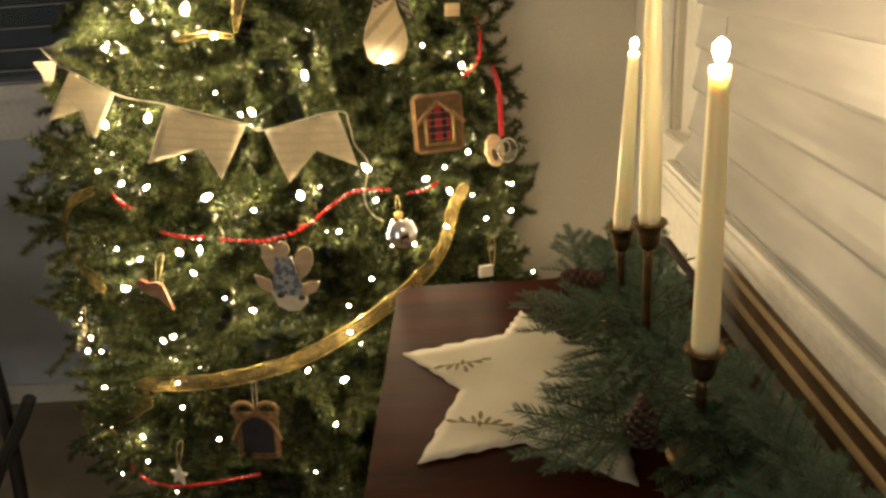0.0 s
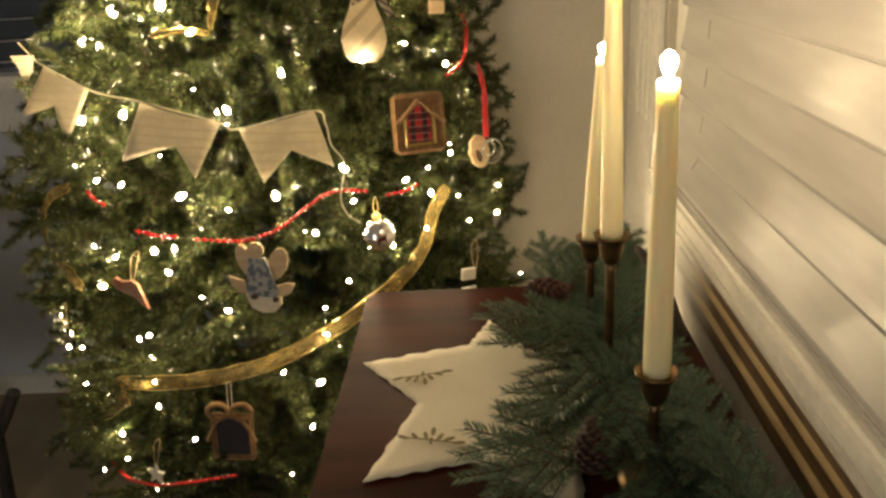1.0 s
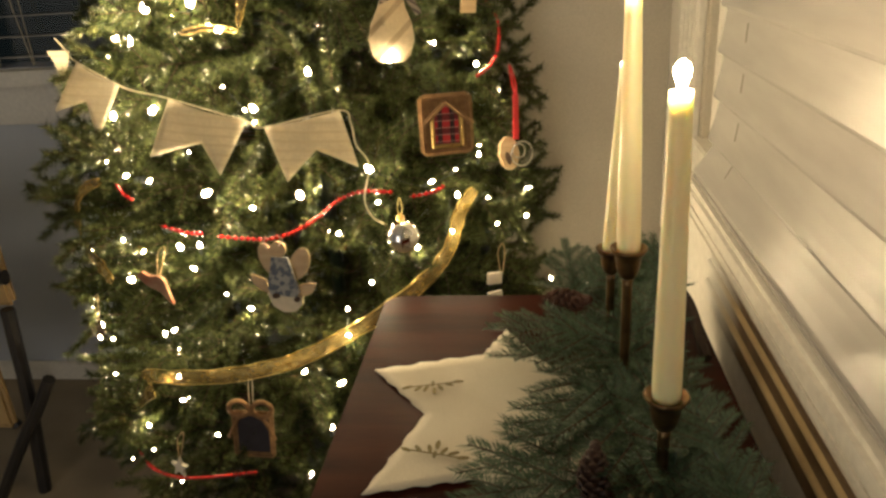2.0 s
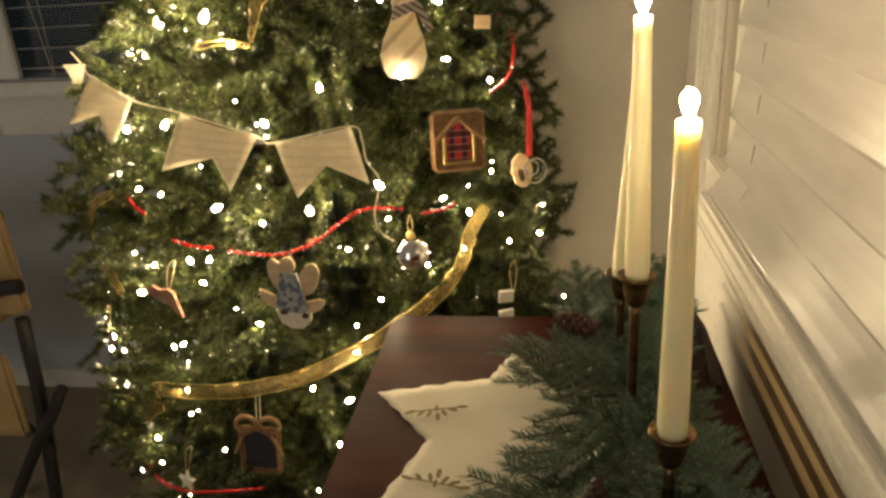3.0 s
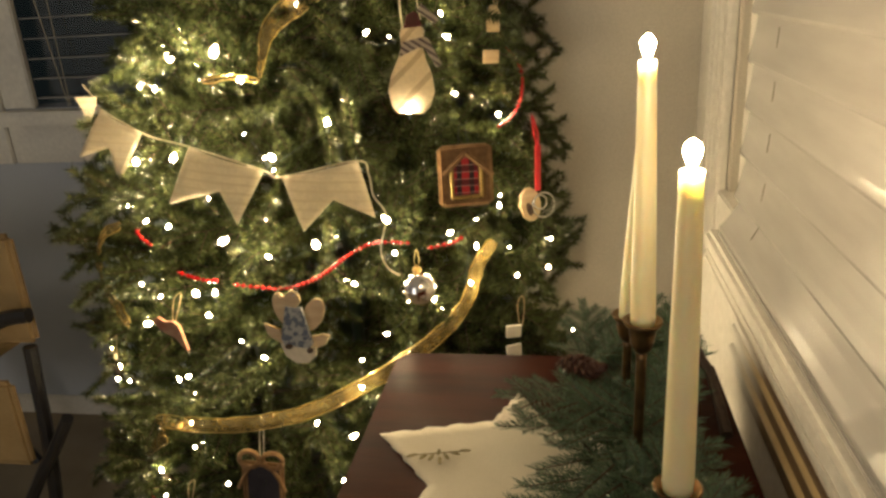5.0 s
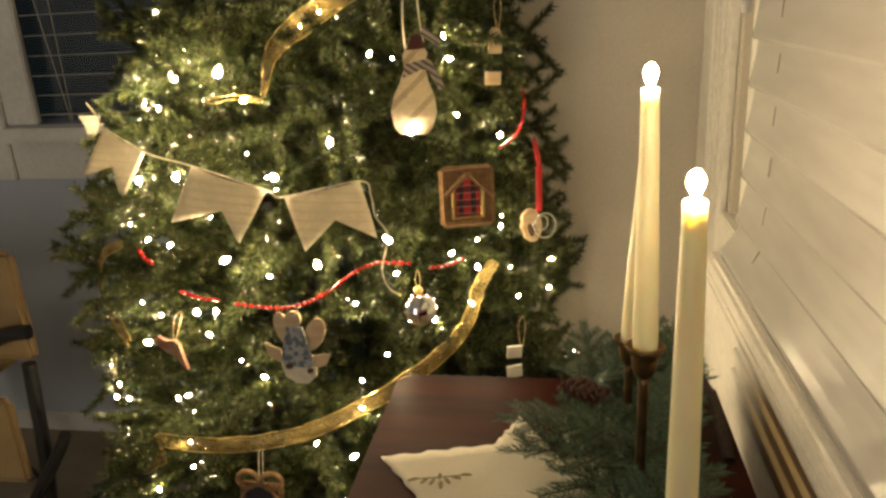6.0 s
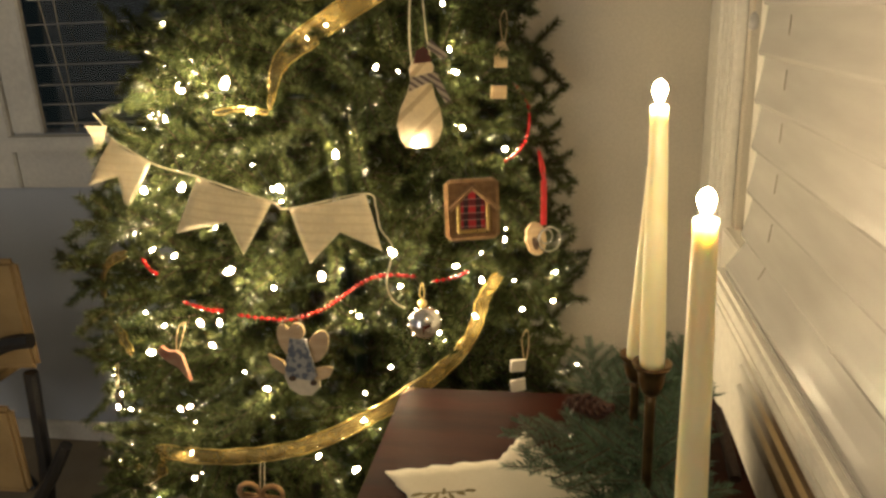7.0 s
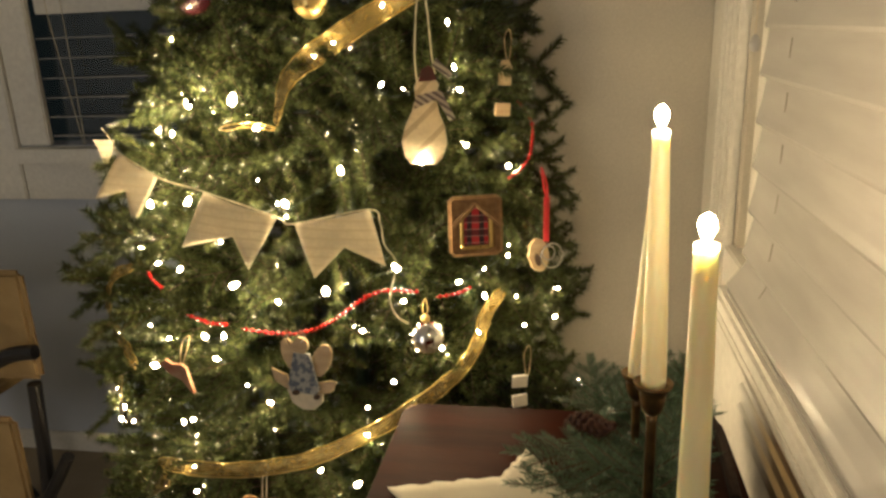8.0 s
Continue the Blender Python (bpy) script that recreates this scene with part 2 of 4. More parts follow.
def plate(outline, thick, bm=None, plane="xz", at=0.0):
    """A flat cut-out of an outline, with thickness towards -y (plane xz) or up (plane xy)."""
    bm = bm or bmesh.new()
    def put(p, d):
        return (p[0], at - d, p[1]) if plane == "xz" else (p[0], p[1], at + d)
    lo = [bm.verts.new(put(p, 0)) for p in outline]
    hi = [bm.verts.new(put(p, thick)) for p in outline]
    bm.faces.new(lo)
    bm.faces.new(list(reversed(hi)))
    for i in range(len(lo)):
        j = (i + 1) % len(lo)
        bm.faces.new((lo[i], hi[i], hi[j], lo[j]))
    return bm


def oval(cx, cz, rx, rz, n=20, turn=0.0):
    c, s = math.cos(turn), math.sin(turn)
    return [(cx + rx * math.cos(a) * c - rz * math.sin(a) * s, cz + rx * math.cos(a) * s + rz * math.sin(a) * c) for a in (2 * math.pi * k / n for k in range(n))]


# ---- room ----
CORNER = 1.87                 # front of the wall that juts out beside the window
WX, BY = 0.490, 2.15          # inner faces of the window wall and of the back wall
LX, FY, TOP = -2.7, -1.7, 2.45
tagged(slab("floor", LX - 0.1, WX + 0.1, FY - 0.1, BY + 0.1, -0.1, 0, CARPET), "beige short-pile carpet floor", "floor", kind="structure")
tagged(slab("ceiling", LX - 0.1, WX + 0.1, FY - 0.1, BY + 0.1, TOP, TOP + 0.1, CREAM), "plain off-white ceiling", "ceiling", kind="structure")
tagged(slab("wall_west", LX - 0.1, LX, FY - 0.1, BY + 0.1, 0, TOP, WALL), "blue-grey painted plain wall", "wall", kind="structure")


def holed_wall(name, label, a0, a1, b0, b1, h0, h1, place):
    """A wall from a0 to a1 with an opening from b0 to b1 and from h0 to h1 in height."""
    bm = bmesh.new()
    for u0, u1, z0, z1 in ((a0, b0, 0, TOP), (b1, a1, 0, TOP), (b0, b1, 0, h0), (b0, b1, h1, TOP)):
        place(bm, u0, u1, z0, z1)
    return tagged(part(name, bm, CREAM_WALL if name == "wall_east" else WALL), label, "wall", kind="structure")


# opening and backing wall are unseen, added to house the fill lamp
holed_wall("wall_south", "blue-grey painted wall with an unseen opening added for the fill lamp", LX, WX, -1.3, -0.4, 0.0, 2.03, lambda bm, u0, u1, z0, z1: box(u0, u1, FY - 0.1, FY, z0, z1, bm=bm) if z1 > z0 else None)
tagged(slab("wall_behind_fill", -1.9, 0.2, FY - 0.6, FY - 0.5, 0, TOP, WALL), "plain unseen wall added behind the fill lamp", "wall", kind="structure")
# opening in the back wall and the one in the side wall
NX0, NX1, NZ0, NZ1 = -1.172, -0.32, 0.945, 1.75
EY0, EY1, EZ0, EZ1 = -0.75, 1.62, 0.806, 2.02
holed_wall("wall_north", "blue-grey painted wall behind the tree", LX, WX + 0.1, NX0 - 0.088, NX1, NZ0, NZ1, lambda bm, u0, u1, z0, z1: box(u0, u1, BY, BY + 0.1, z0, z1, bm=bm))
holed_wall("wall_east", "painted wall round the wide window", FY - 0.1, BY, EY0, EY1, EZ0, EZ1, lambda bm, u0, u1, z0, z1: box(WX, WX + 0.1, u0, u1, z0, z1, bm=bm))
tagged(slab("wall_corner", 0.105, WX - 0.001, CORNER, BY - 0.001, 0, TOP, CREAM_WALL), "cream painted jutting wall beside the window", "wall", kind="structure")
tagged(part("baseboard", box(LX, 0.104, BY - 0.016, BY, 0, 0.062, 0.004), GLOSS_WHITE), "white painted baseboard along the wall", "baseboard", kind="structure")
tagged(part("baseboard", box(LX, LX + 0.016, FY, BY - 0.018, 0, 0.062, 0.004), GLOSS_WHITE), "white painted baseboard along the wall", "baseboard", kind="structure")
night = glow("night_outside", (0.10, 0.15, 0.155), 0.04)
tagged(part("backdrop", box(NX0 - 0.6, NX1 + 0.6, BY + 0.6, BY + 0.62, 0.4, 2.4), night), "dark night sky outside the window", "backdrop", kind="structure")
tagged(part("backdrop", box(WX + 0.5, WX + 0.52, EY0 - 0.5, EY1 + 0.5, 0.4, 2.4), night), "dark night sky outside the window", "backdrop", kind="structure")


def back_window():
    w = thing("window_1", (0, 0, 0), "white framed window with open blind, dark outside", "window", kind="structure")
    y = BY
    part("casing", box(NX0 - 0.235, NX0 - 0.095, y - 0.022, y, 0.80, 1.86, 0.004), GLOSS_WHITE, w)
    part("casing", box(NX1 + 0.02, NX1 + 0.14, y - 0.022, y, 0.80, 1.86, 0.004), GLOSS_WHITE, w)
    part("head_casing", box(NX0 - 0.235, NX1 + 0.14, y - 0.024, y, 1.862, 1.97, 0.004), GLOSS_WHITE, w)
    part("frame", box(NX0 - 0.093, NX0 - 0.002, y - 0.012, y + 0.010, 0.947, 1.858, 0.004), GLOSS_WHITE, w)
    part("window_sill", box(NX0 - 0.092, NX1 + 0.018, y - 0.060, y + 0.07, 0.905, 0.943, 0.006), GLOSS_WHITE, w)
    part("apron", box(NX0 - 0.092, NX1 + 0.018, y - 0.018, y, 0.80, 0.903, 0.003), GLOSS_WHITE, w)
    part("window_frame", box(NX0, NX1, y + 0.022, y + 0.05, 1.285, 1.345, 0.003), GLOSS_WHITE, w, "meeting rail")
    part("window_frame", box(NX0, NX1, y + 0.022, y + 0.05, 0.922, 0.944, 0.003), GLOSS_WHITE, w, "bottom rail")
    for z0, z1 in ((0.945, 1.283), (1.347, 1.748)):
        g = part("pane", box(NX0 - 0.080, NX1 - 0.002, y + 0.034, y + 0.038, z0, z1), PANE, w, "dark clear glass pane")
        g.visible_shadow = False
    b = thing("window_blind", (NX0, y, 1.28), "white slatted blind with open slats", "blind")
    for k in range(15):
        z = 0.9705 + 0.0505 * k
        if 1.26 < z < 1.36:
            continue
        s = part("slat", box(0.008, NX1 - NX0 - 0.008, -0.006, 0.022, z - 1.28, z - 1.2775, 0.001, 1), SLAT_WHITE, b)
    for x in (0.09, 0.42, 0.75):
        part("cord", tube([Vector((x, 0.008, -0.33)), Vector((x, 0.008, 0.46))], 0.0012, 5), PALE_TWINE, b)
    part("pull_cord", tube([Vector((0.055, -0.012, 0.46)), Vector((0.062, -0.012, 0.0)), Vector((0.10, -0.012, -0.33))], 0.0012, 5), PALE_TWINE, b)
    part("head_rail", box(0.004, NX1 - NX0 - 0.004, -0.014, 0.026, 0.425, 0.468, 0.004), SLAT_WHITE, b)
    return w


back_window()


def side_window():
    w = thing("window_2", (0, 0, 0), "wide window with glossy white sill and casing", "window", kind="structure")
    part("casing", box(WX - 0.018, WX, EY1 + 0.02, CORNER - 0.002, 0.58, 2.10, 0.004), GLOSS_WHITE, w)
    for k in range(3):
        y = EY1 + 0.048 + 0.038 * k
        part("flute", box(WX - 0.023, WX - 0.017, y, y + 0.014, 0.85, 2.09, 0.002), GLOSS_WHITE, w)
    part("casing", box(WX - 0.018, WX, EY0 - 0.165, EY0 - 0.02, 0.842, 2.10, 0.004), GLOSS_WHITE, w)
    part("head_casing", box(WX - 0.020, WX, EY0 - 0.165, CORNER - 0.002, 2.102, 2.2, 0.004), GLOSS_WHITE, w)
    part("jamb", box(WX + 0.001, WX + 0.099, EY1 + 0.001, EY1 + 0.018, EZ0, EZ1, 0.002), GLOSS_WHITE, w)
    part("window_frame", box(WX + 0.012, WX + 0.09, EY1 - 0.30, EY1, EZ0, EZ1, 0.004), GLOSS_WHITE, w)
    part("window_frame", box(WX + 0.05, WX + 0.09, EY0, EY0 + 0.06, EZ0, EZ1, 0.004), GLOSS_WHITE, w)
    g = part("pane", box(WX + 0.068, WX + 0.072, EY0 + 0.062, EY1 - 0.302, EZ0, EZ1), PANE, w, "dark clear glass pane")
    g.visible_shadow = False
    # rounded sill nose, the small cove under it and the apron board
    part("window_sill", box(0.4175, WX + 0.06, EY0 - 0.2, 1.43, 0.813, 0.8402, 0.006, 4), GLOSS_WHITE, w)
    part("sill_end", box(WX - 0.016, WX + 0.06, 1.4302, EY1 + 0.019, 0.60, 0.8385, 0.003), GLOSS_WHITE, w)
    part("cove", box(0.4200, WX - 0.001, EY0 - 0.2, 1.425, 0.8035, 0.8128, 0.002), GLOSS_WHITE, w)
    part("apron", box(0.4180, WX - 0.002, EY0 - 0.2, 1.425, 0.58, 0.8033, 0.003), GLOSS_WHITE, w)
    return w


side_window()


def shade_to_white(m, start, end):
    """Fade a painted-in shade colour to white along the object's y axis."""
    nodes, links = m.node_tree.nodes, m.node_tree.links
    p = nodes["Principled BSDF"]
    base = p.inputs["Base Color"].links[0].from_socket
    co = nodes.new("ShaderNodeTexCoord")
    sep = nodes.new("ShaderNodeSeparateXYZ")
    links.new(co.outputs["Object"], sep.inputs[0])
    mr = nodes.new("ShaderNodeMapRange")
    mr.inputs["From Min"].default_value, mr.inputs["From Max"].default_value = start, end
    links.new(sep.outputs["Y"], mr.inputs["Value"])
    add = nodes.new("ShaderNodeMath")
    add.operation, add.use_clamp = "MULTIPLY_ADD", True
    links.new(noise_tex(nodes, links, 60, 3, (1, 0.3, 1)), add.inputs[0])
    add.inputs[1].default_value = 0.3
    shift = nodes.new("ShaderNodeMath")
    shift.operation = "MULTIPLY_ADD"
    links.new(mr.outputs[0], shift.inputs[0])
    shift.inputs[1].default_value, shift.inputs[2].default_value = 1.3, -0.3
    links.new(shift.outputs[0], add.inputs[2])
    mx = nodes.new("ShaderNodeMix")
    mx.data_type = "RGBA"
    links.new(add.outputs[0], mx.inputs["Factor"])
    links.new(base, mx.inputs["A"])
    mx.inputs["B"].default_value = (0.76, 0.74, 0.69, 1)
    links.new(mx.outputs["Result"], p.inputs["Base Color"])


shade_to_white(SHADED_TAN, 0.86, 0.98)
shade_to_white(SHADED_BROWN, 0.84, 0.97)


def edge_strip():
    """A double-beaded strip under the sill; its colours hold the shade, fading towards one end."""
    o = thing("moulding_strip", (0.4180, 0.2, 0.772), "double-beaded strip along the apron, shade under the sill put into its colour", "moulding")
    part("base", box(-0.003, -0.0002, -0.9, 1.0, -0.034, 0.031, 0.001), SHADED_BROWN, o, "base coloured dark brown for the shade")
    for z, r in ((-0.0065, 0.0046), (0.0205, 0.0040)):
        part("bead", tube([Vector((-0.0032, -0.9, z)), Vector((-0.0032, 0.1, z)), Vector((-0.0032, 1.0, z))], r, 12), SHADED_TAN, o, "narrow bead coloured tan for the shade", True)
    return o


edge_strip()


def wide_blind():
    """Faux wood slats, closed, each overlapping the next one below; the lowest ones are pushed out by the rail on the sill."""
    y0, y1 = EY0 + 0.05, 1.392
    b = thing("wood_blind", (0.450, y1, 0.8405), "wide glossy white closed slatted window blind", "blind")
    prof = [(-0.035, 0.0014), (-0.0338, 0.0002), (-0.0305, -0.0012), (-0.02, -0.0002), (0.0, 0.0004), (0.02, -0.0002), (0.0305, -0.0012), (0.035, 0.0012), (0.02, 0.0030), (0.0, 0.0036), (-0.02, 0.0030)]
    bm = bmesh.new()
    ends = [[bm.verts.new((d, y, u)) for u, d in prof] for y in (y0 - y1, 0)]
    n = len(prof)
    for i in range(n):
        bm.faces.new((ends[0][i], ends[0][(i + 1) % n], ends[1][(i + 1) % n], ends[1][i]))
    bm.faces.new(ends[0]), bm.faces.new(list(reversed(ends[1])))
    first = part("slat", bm, SLAT_WHITE, b, smooth=False)
    rng = random.Random(4)
    for k in range(20):
        s = first if k == 0 else first.copy()
        if k:
            scene.collection.objects.link(s)
        tilt = radians((33, 12, 9)[k] if k < 3 else 7.5 + rng.uniform(-1.0, 1.0))
        # foot of the slat, from which it leans back
        fx, fz = (-0.0215, 0.0105) if k == 0 else (rng.uniform(-0.0008, 0.0008) - (0.003 if k == 1 else 0), 0.0565 + 0.0610 * (k - 1))
        s.location = (fx + 0.035 * math.sin(tilt), 0, fz + 0.035 * math.cos(tilt))
        s.rotation_euler = (rng.uniform(-0.0012, 0.0012), tilt, 0)
        c = part("cord", tube([Vector((0, -0.004, -0.012)), Vector((0, 0.003, 0.010))], 0.0005, 5), CORD, b, "thin dark ladder cord")
        c.parent = s
        c.location = (-0.0016, -0.115, 0.006)
    part("bottom_rail", box(-0.0215, 0.012, y0 - y1, -0.002, 0.0006, 0.0095, 0.002), SLAT_WHITE, b)
    part("cord_pull", lathe([(0.002, 0.0), (0.006, 0.003), (0.0075, 0.010), (0.005, 0.018), (0.0015, 0.022)], 14, at=(-0.010, 0.000, 0.332)), SLAT_WHITE, b, "small white turned cord pull", True)
    part("pull_cord", tube([Vector((-0.010, 0.000, 0.353)), Vector((-0.010, 0.000, 1.16))], 0.0008, 5), PALE_TWINE, b)
    part("head_rail", box(-0.02, 0.038, y0 - y1, 0, 1.215, 1.26, 0.004), SLAT_WHITE, b)
    return b


wide_blind()


# ---- table ----
TZ = 0.75


def console_table():
    t = thing("console_table", (0.195, 0.45, 0), "narrow red-brown polished wooden console table", "table")
    def rounded(x0, x1, y0, y1, r, n=6):
        out = []
        for cx, cy, a in ((x1 - r, y1 - r, 0), (x0 + r, y1 - r, 90), (x0 + r, y0 + r, 180), (x1 - r, y0 + r, 270)):
            out += [(cx + r * math.cos(radians(a + 90 * k / n)), cy + r * math.sin(radians(a + 90 * k / n))) for k in range(n + 1)]
        return out
    bm = plate(rounded(-0.195, 0.195, -0.75, 0.745, 0.018), 0.024, plane="xy", at=TZ - 0.024)
    bmesh.ops.bevel(bm, geom=[e for e in bm.edges if abs(e.verts[0].co.z - e.verts[1].co.z) < 1e-6], offset=0.004, segments=3, affect="EDGES")
    part("tabletop", bm, WOOD, t)
    rim = rounded(-0.1935, 0.1935, -0.7485, 0.7435, 0.017)
    # thin added tube whose light colour draws the gleam on the edge
    part("edge_gleam", tube([Vector((x, y, TZ - 0.0022)) for x, y in rim + rim[:1]], 0.0017, 6), EDGE_GLEAM, t, "paler band for the gleam along the edge", True)
    for x in (-0.165, 0.165):
        part("apron", box(x - 0.01, x + 0.01, -0.69, 0.685, TZ - 0.115, TZ - 0.0245, 0.002), WOOD, t)
    for y in (-0.70, 0.695):
        part("apron", box(-0.154, 0.154, y - 0.01, y + 0.01, TZ - 0.115, TZ - 0.0245, 0.002), WOOD, t)
    legp = [(0.012, 0), (0.014, 0.02), (0.011, 0.05), (0.017, 0.40), (0.021, 0.46), (0.016, 0.49), (0.022, 0.52), (0.022, 0.634)]
    for x in (-0.165, 0.165):
        for y in (-0.70, 0.695):
            part("leg", lathe(legp, 16, at=(x, y, 0)), WOOD, t, smooth=True)
    return t


console_table()


def star_doily():
    d = thing("star_doily", (0.17, 0.93, TZ), "ivory linen star-shaped doily with scalloped edge", "tablecloth")
    tips = [93, 152, 223, 291, 347, 400]
    notches = [(107, 0.118), (180, 0.086), (254, 0.098), (319, 0.092), (373, 0.092), (426, 0.098)]
    outline = []
    for i, a in enumerate(tips):
        b = tips[(i + 1) % 6] + (360 if i == 5 else 0)
        for k in range(28):
            u = k / 28
            p, q, m = [Vector((r * math.cos(radians(g)), r * math.sin(radians(g)))) for r, g in ((0.172, a), (0.172, b), (notches[i][1], notches[i][0]))]
            e = p.lerp(m, 2 * u) if u < 0.5 else m.lerp(q, 2 * u - 1)
            e *= 1 + 0.020 * math.sin(u * 16 * math.pi) * (0.3 + 0.7 * abs(math.sin(2 * math.pi * u)))
            outline.append((e.x, e.y))
    bm = bmesh.new()
    rings = []
    for j in range(1, 9):
        f = j / 8
        ring = []
        for x, y in outline:
            lift = 0.0012 + (0.0026 * max(0, noise.noise(Vector((x * f * 30, y * f * 30, 3.1)))) + 0.0065 * max(0, noise.noise(Vector((x * f * 11, y * f * 11, 7.7))))) * f * (1 - 0.25 * f ** 5)
            ring.append(bm.verts.new((x * f, y * f, max(0.0012, lift))))
        rings.append(ring)
    mid = bm.verts.new((0, 0, 0.002))
    n = len(outline)
    for i in range(n):
        bm.faces.new((mid, rings[0][i], rings[0][(i + 1) % n]))
        for a, b in zip(rings, rings[1:]):
            bm.faces.new((a[i], b[i], b[(i + 1) % n], a[(i + 1) % n]))
    cloth = part("cloth", bm, LINEN, d, smooth=True)
    so = cloth.modifiers.new("thickness", "SOLIDIFY")
    so.thickness, so.offset = 0.0006, -1
    rng = random.Random(3)
    for a, twist in ((152, -50), (223, 35), (291, 0)):
        mx, my = 0.0925 * math.cos(radians(a)), 0.0925 * math.sin(radians(a))
        a += twist
        c, s = math.cos(radians(a)), math.sin(radians(a))
        mx, my = mx - 0.0925 * c, my - 0.0925 * s
        # a centre bud, two pairs of leaves rising from the stem, and a leaf at each end
        for side, r, lean, size in ((0.0, 0.083, 0.0, 1.15), (0.0, 0.0965, 0.0, 0.9), (-0.0075, 0.089, 0.5, 1.0), (0.0075, 0.089, -0.5, 1.0), (-0.016, 0.0915, 1.0, 1.0), (0.016, 0.0915, -1.0, 1.0), (-0.027, 0.0955, 1.35, 1.0), (0.027, 0.0955, -1.35, 1.1)):
            r += rng.uniform(-0.001, 0.001)
            side += rng.uniform(-0.001, 0.001)
            turn = radians(a) + lean + rng.uniform(-0.2, 0.2)
            cx, cy = mx + r * c - side * s, my + r * s + side * c
            part("leaf", plate(oval(cx, cy, 0.0056 * size, 0.0021 * size, 10, turn), 0.0006, None, "xy", 0.0056), THREAD, d, "olive embroidered leaf")
        line = [(mx + 0.0945 * c - q * s, my + 0.0945 * s + q * c) for q in (-0.024, 0.0, 0.024)] + [(mx + 0.0960 * c - q * s, my + 0.0960 * s + q * c) for q in (0.024, 0.0, -0.024)]
        part("stem", plate(line, 0.0005, None, "xy", 0.0054), THREAD, d, "olive embroidered stem")
    return d


star_doily()


def candlestick(x, y, base, top, r0, r1, lean, burn=1.0):
    """A slim stem with a cup, and the taper candle that stands in it."""
    s = thing("candlestick", (x, y, TZ), "slim aged brass candlestick among fir greens", "candlestick", "candlesticks on the table")
    h = base - TZ
    part("foot", lathe([(0.026, 0.001), (0.027, 0.004), (0.020, 0.007), (0.006, 0.012), (0.0045, 0.02)], 24), BRASS, s, smooth=True)
    part("stem", lathe([(0.005, 0.018), (0.0046, 0.03), (0.0046, h - 0.034), (0.0052, h - 0.026)], 14), BRASS, s, smooth=True)
    part("cup", lathe([(0.0050, h - 0.0275), (0.0078, h - 0.0245), (0.0102, h - 0.018), (0.0114, h - 0.010), (0.0118, h - 0.004), (0.0150, h - 0.0015), (0.0170, h + 0.0030), (0.0158, h + 0.0036), (0.0130, h + 0.0005)], 28), BRASS, s, smooth=True)
    c = thing("taper_candle", (x, y, base), "lit ivory taper candle in a brass holder", "candle", "candles on the table")
    L = top - base
    prof = [(r0 * 0.93, -0.003), (r0, 0.006), (r0 * 1.0, 0.02)]
    for k in range(1, 11):
        u = k / 10
        prof.append((r0 + (r1 - r0) * u ** 1.15, 0.02 + (L - 0.026) * u))
    prof += [(r1 * 1.03, L - 0.0015), (r1 * 0.96, L), (r1 * 0.7, L - 0.0025), (r1 * 0.25, L - 0.004)]
    part("wax", lathe(prof, 32), WAX, c, smooth=True)
    part("wick", tube([Vector((0, 0, L - 0.005)), Vector((0.0004, 0, L + 0.004)), Vector((0.0016, 0, L + 0.009))], 0.0009, 6), WICK, c)
    fl = [(0.0022, 0), (0.0031, 0.0022), (0.0042, 0.0048), (0.0052, 0.0074), (0.0055, 0.0098), (0.0050, 0.0122), (0.0037, 0.0144), (0.0020, 0.0160), (0.0004, 0.0168)]
    part("flame", lathe([(r * burn, z * burn + L + 0.0022) for r, z in fl], 16), FLAME_GLOW, c, "bright yellow flame", True)
    c.rotation_euler = (0, radians(lean), 0)
    s.rotation_euler = (0, 0, 0.3)
    return c


candlestick(0.290, 0.804, 0.858, 1.088, 0.0108, 0.0074, -0.8)
candlestick(0.2785, 0.948, 0.917, 1.137, 0.0106, 0.0068, -1.0)
candlestick(0.2775, 1.066, 0.867, 1.065, 0.0100, 0.0056, 2.5, 0.7)


# ---- needles ----
def needles(rng, stems, per_m, length, width, flat=0.0, lean=0.9):
    """Thin triangles round the stems. flat: how far they lie in the xy plane."""
    vs = []
    for a, b in stems:
        a, b = np.array(a), np.array(b)
        d = b - a
        L = np.linalg.norm(d)
        d = d / L
        n = max(6, int(per_m * L))
        t = np.linspace(0.0, 1.0, n) + rng.uniform(-0.01, 0.01, n)
        ref = np.array([0, 0, 1.0]) if abs(d[2]) < 0.9 else np.array([1.0, 0, 0])
        s = np.cross(d, ref)
        s /= np.linalg.norm(s)
        u = np.cross(s, d)
        ang = rng.uniform(0, 2 * np.pi, n)
        ca, sa = np.cos(ang), np.sin(ang) * (1 - flat)
        out = ca[:, None] * s + sa[:, None] * u
        out /= np.linalg.norm(out, axis=1)[:, None] + 1e-6
        way = out * 1.0 + d * (lean + rng.uniform(-0.25, 0.25, n))[:, None]
        way /= np.linalg.norm(way, axis=1)[:, None]
        ln = length * rng.uniform(0.75, 1.15, n) * (1 - 0.25 * np.clip(t, 0, 1))
        root = a + d * (t * L)[:, None]
        side = np.cross(way, rng.normal(size=(n, 3)))
        side /= np.linalg.norm(side, axis=1)[:, None] + 1e-6
        w = width * 0.5
        tri = np.stack([root - side * w, root + side * w, root + way * ln[:, None]], axis=1)
        vs.append(tri.reshape(-1, 3))
    v = np.concatenate(vs)
    return v


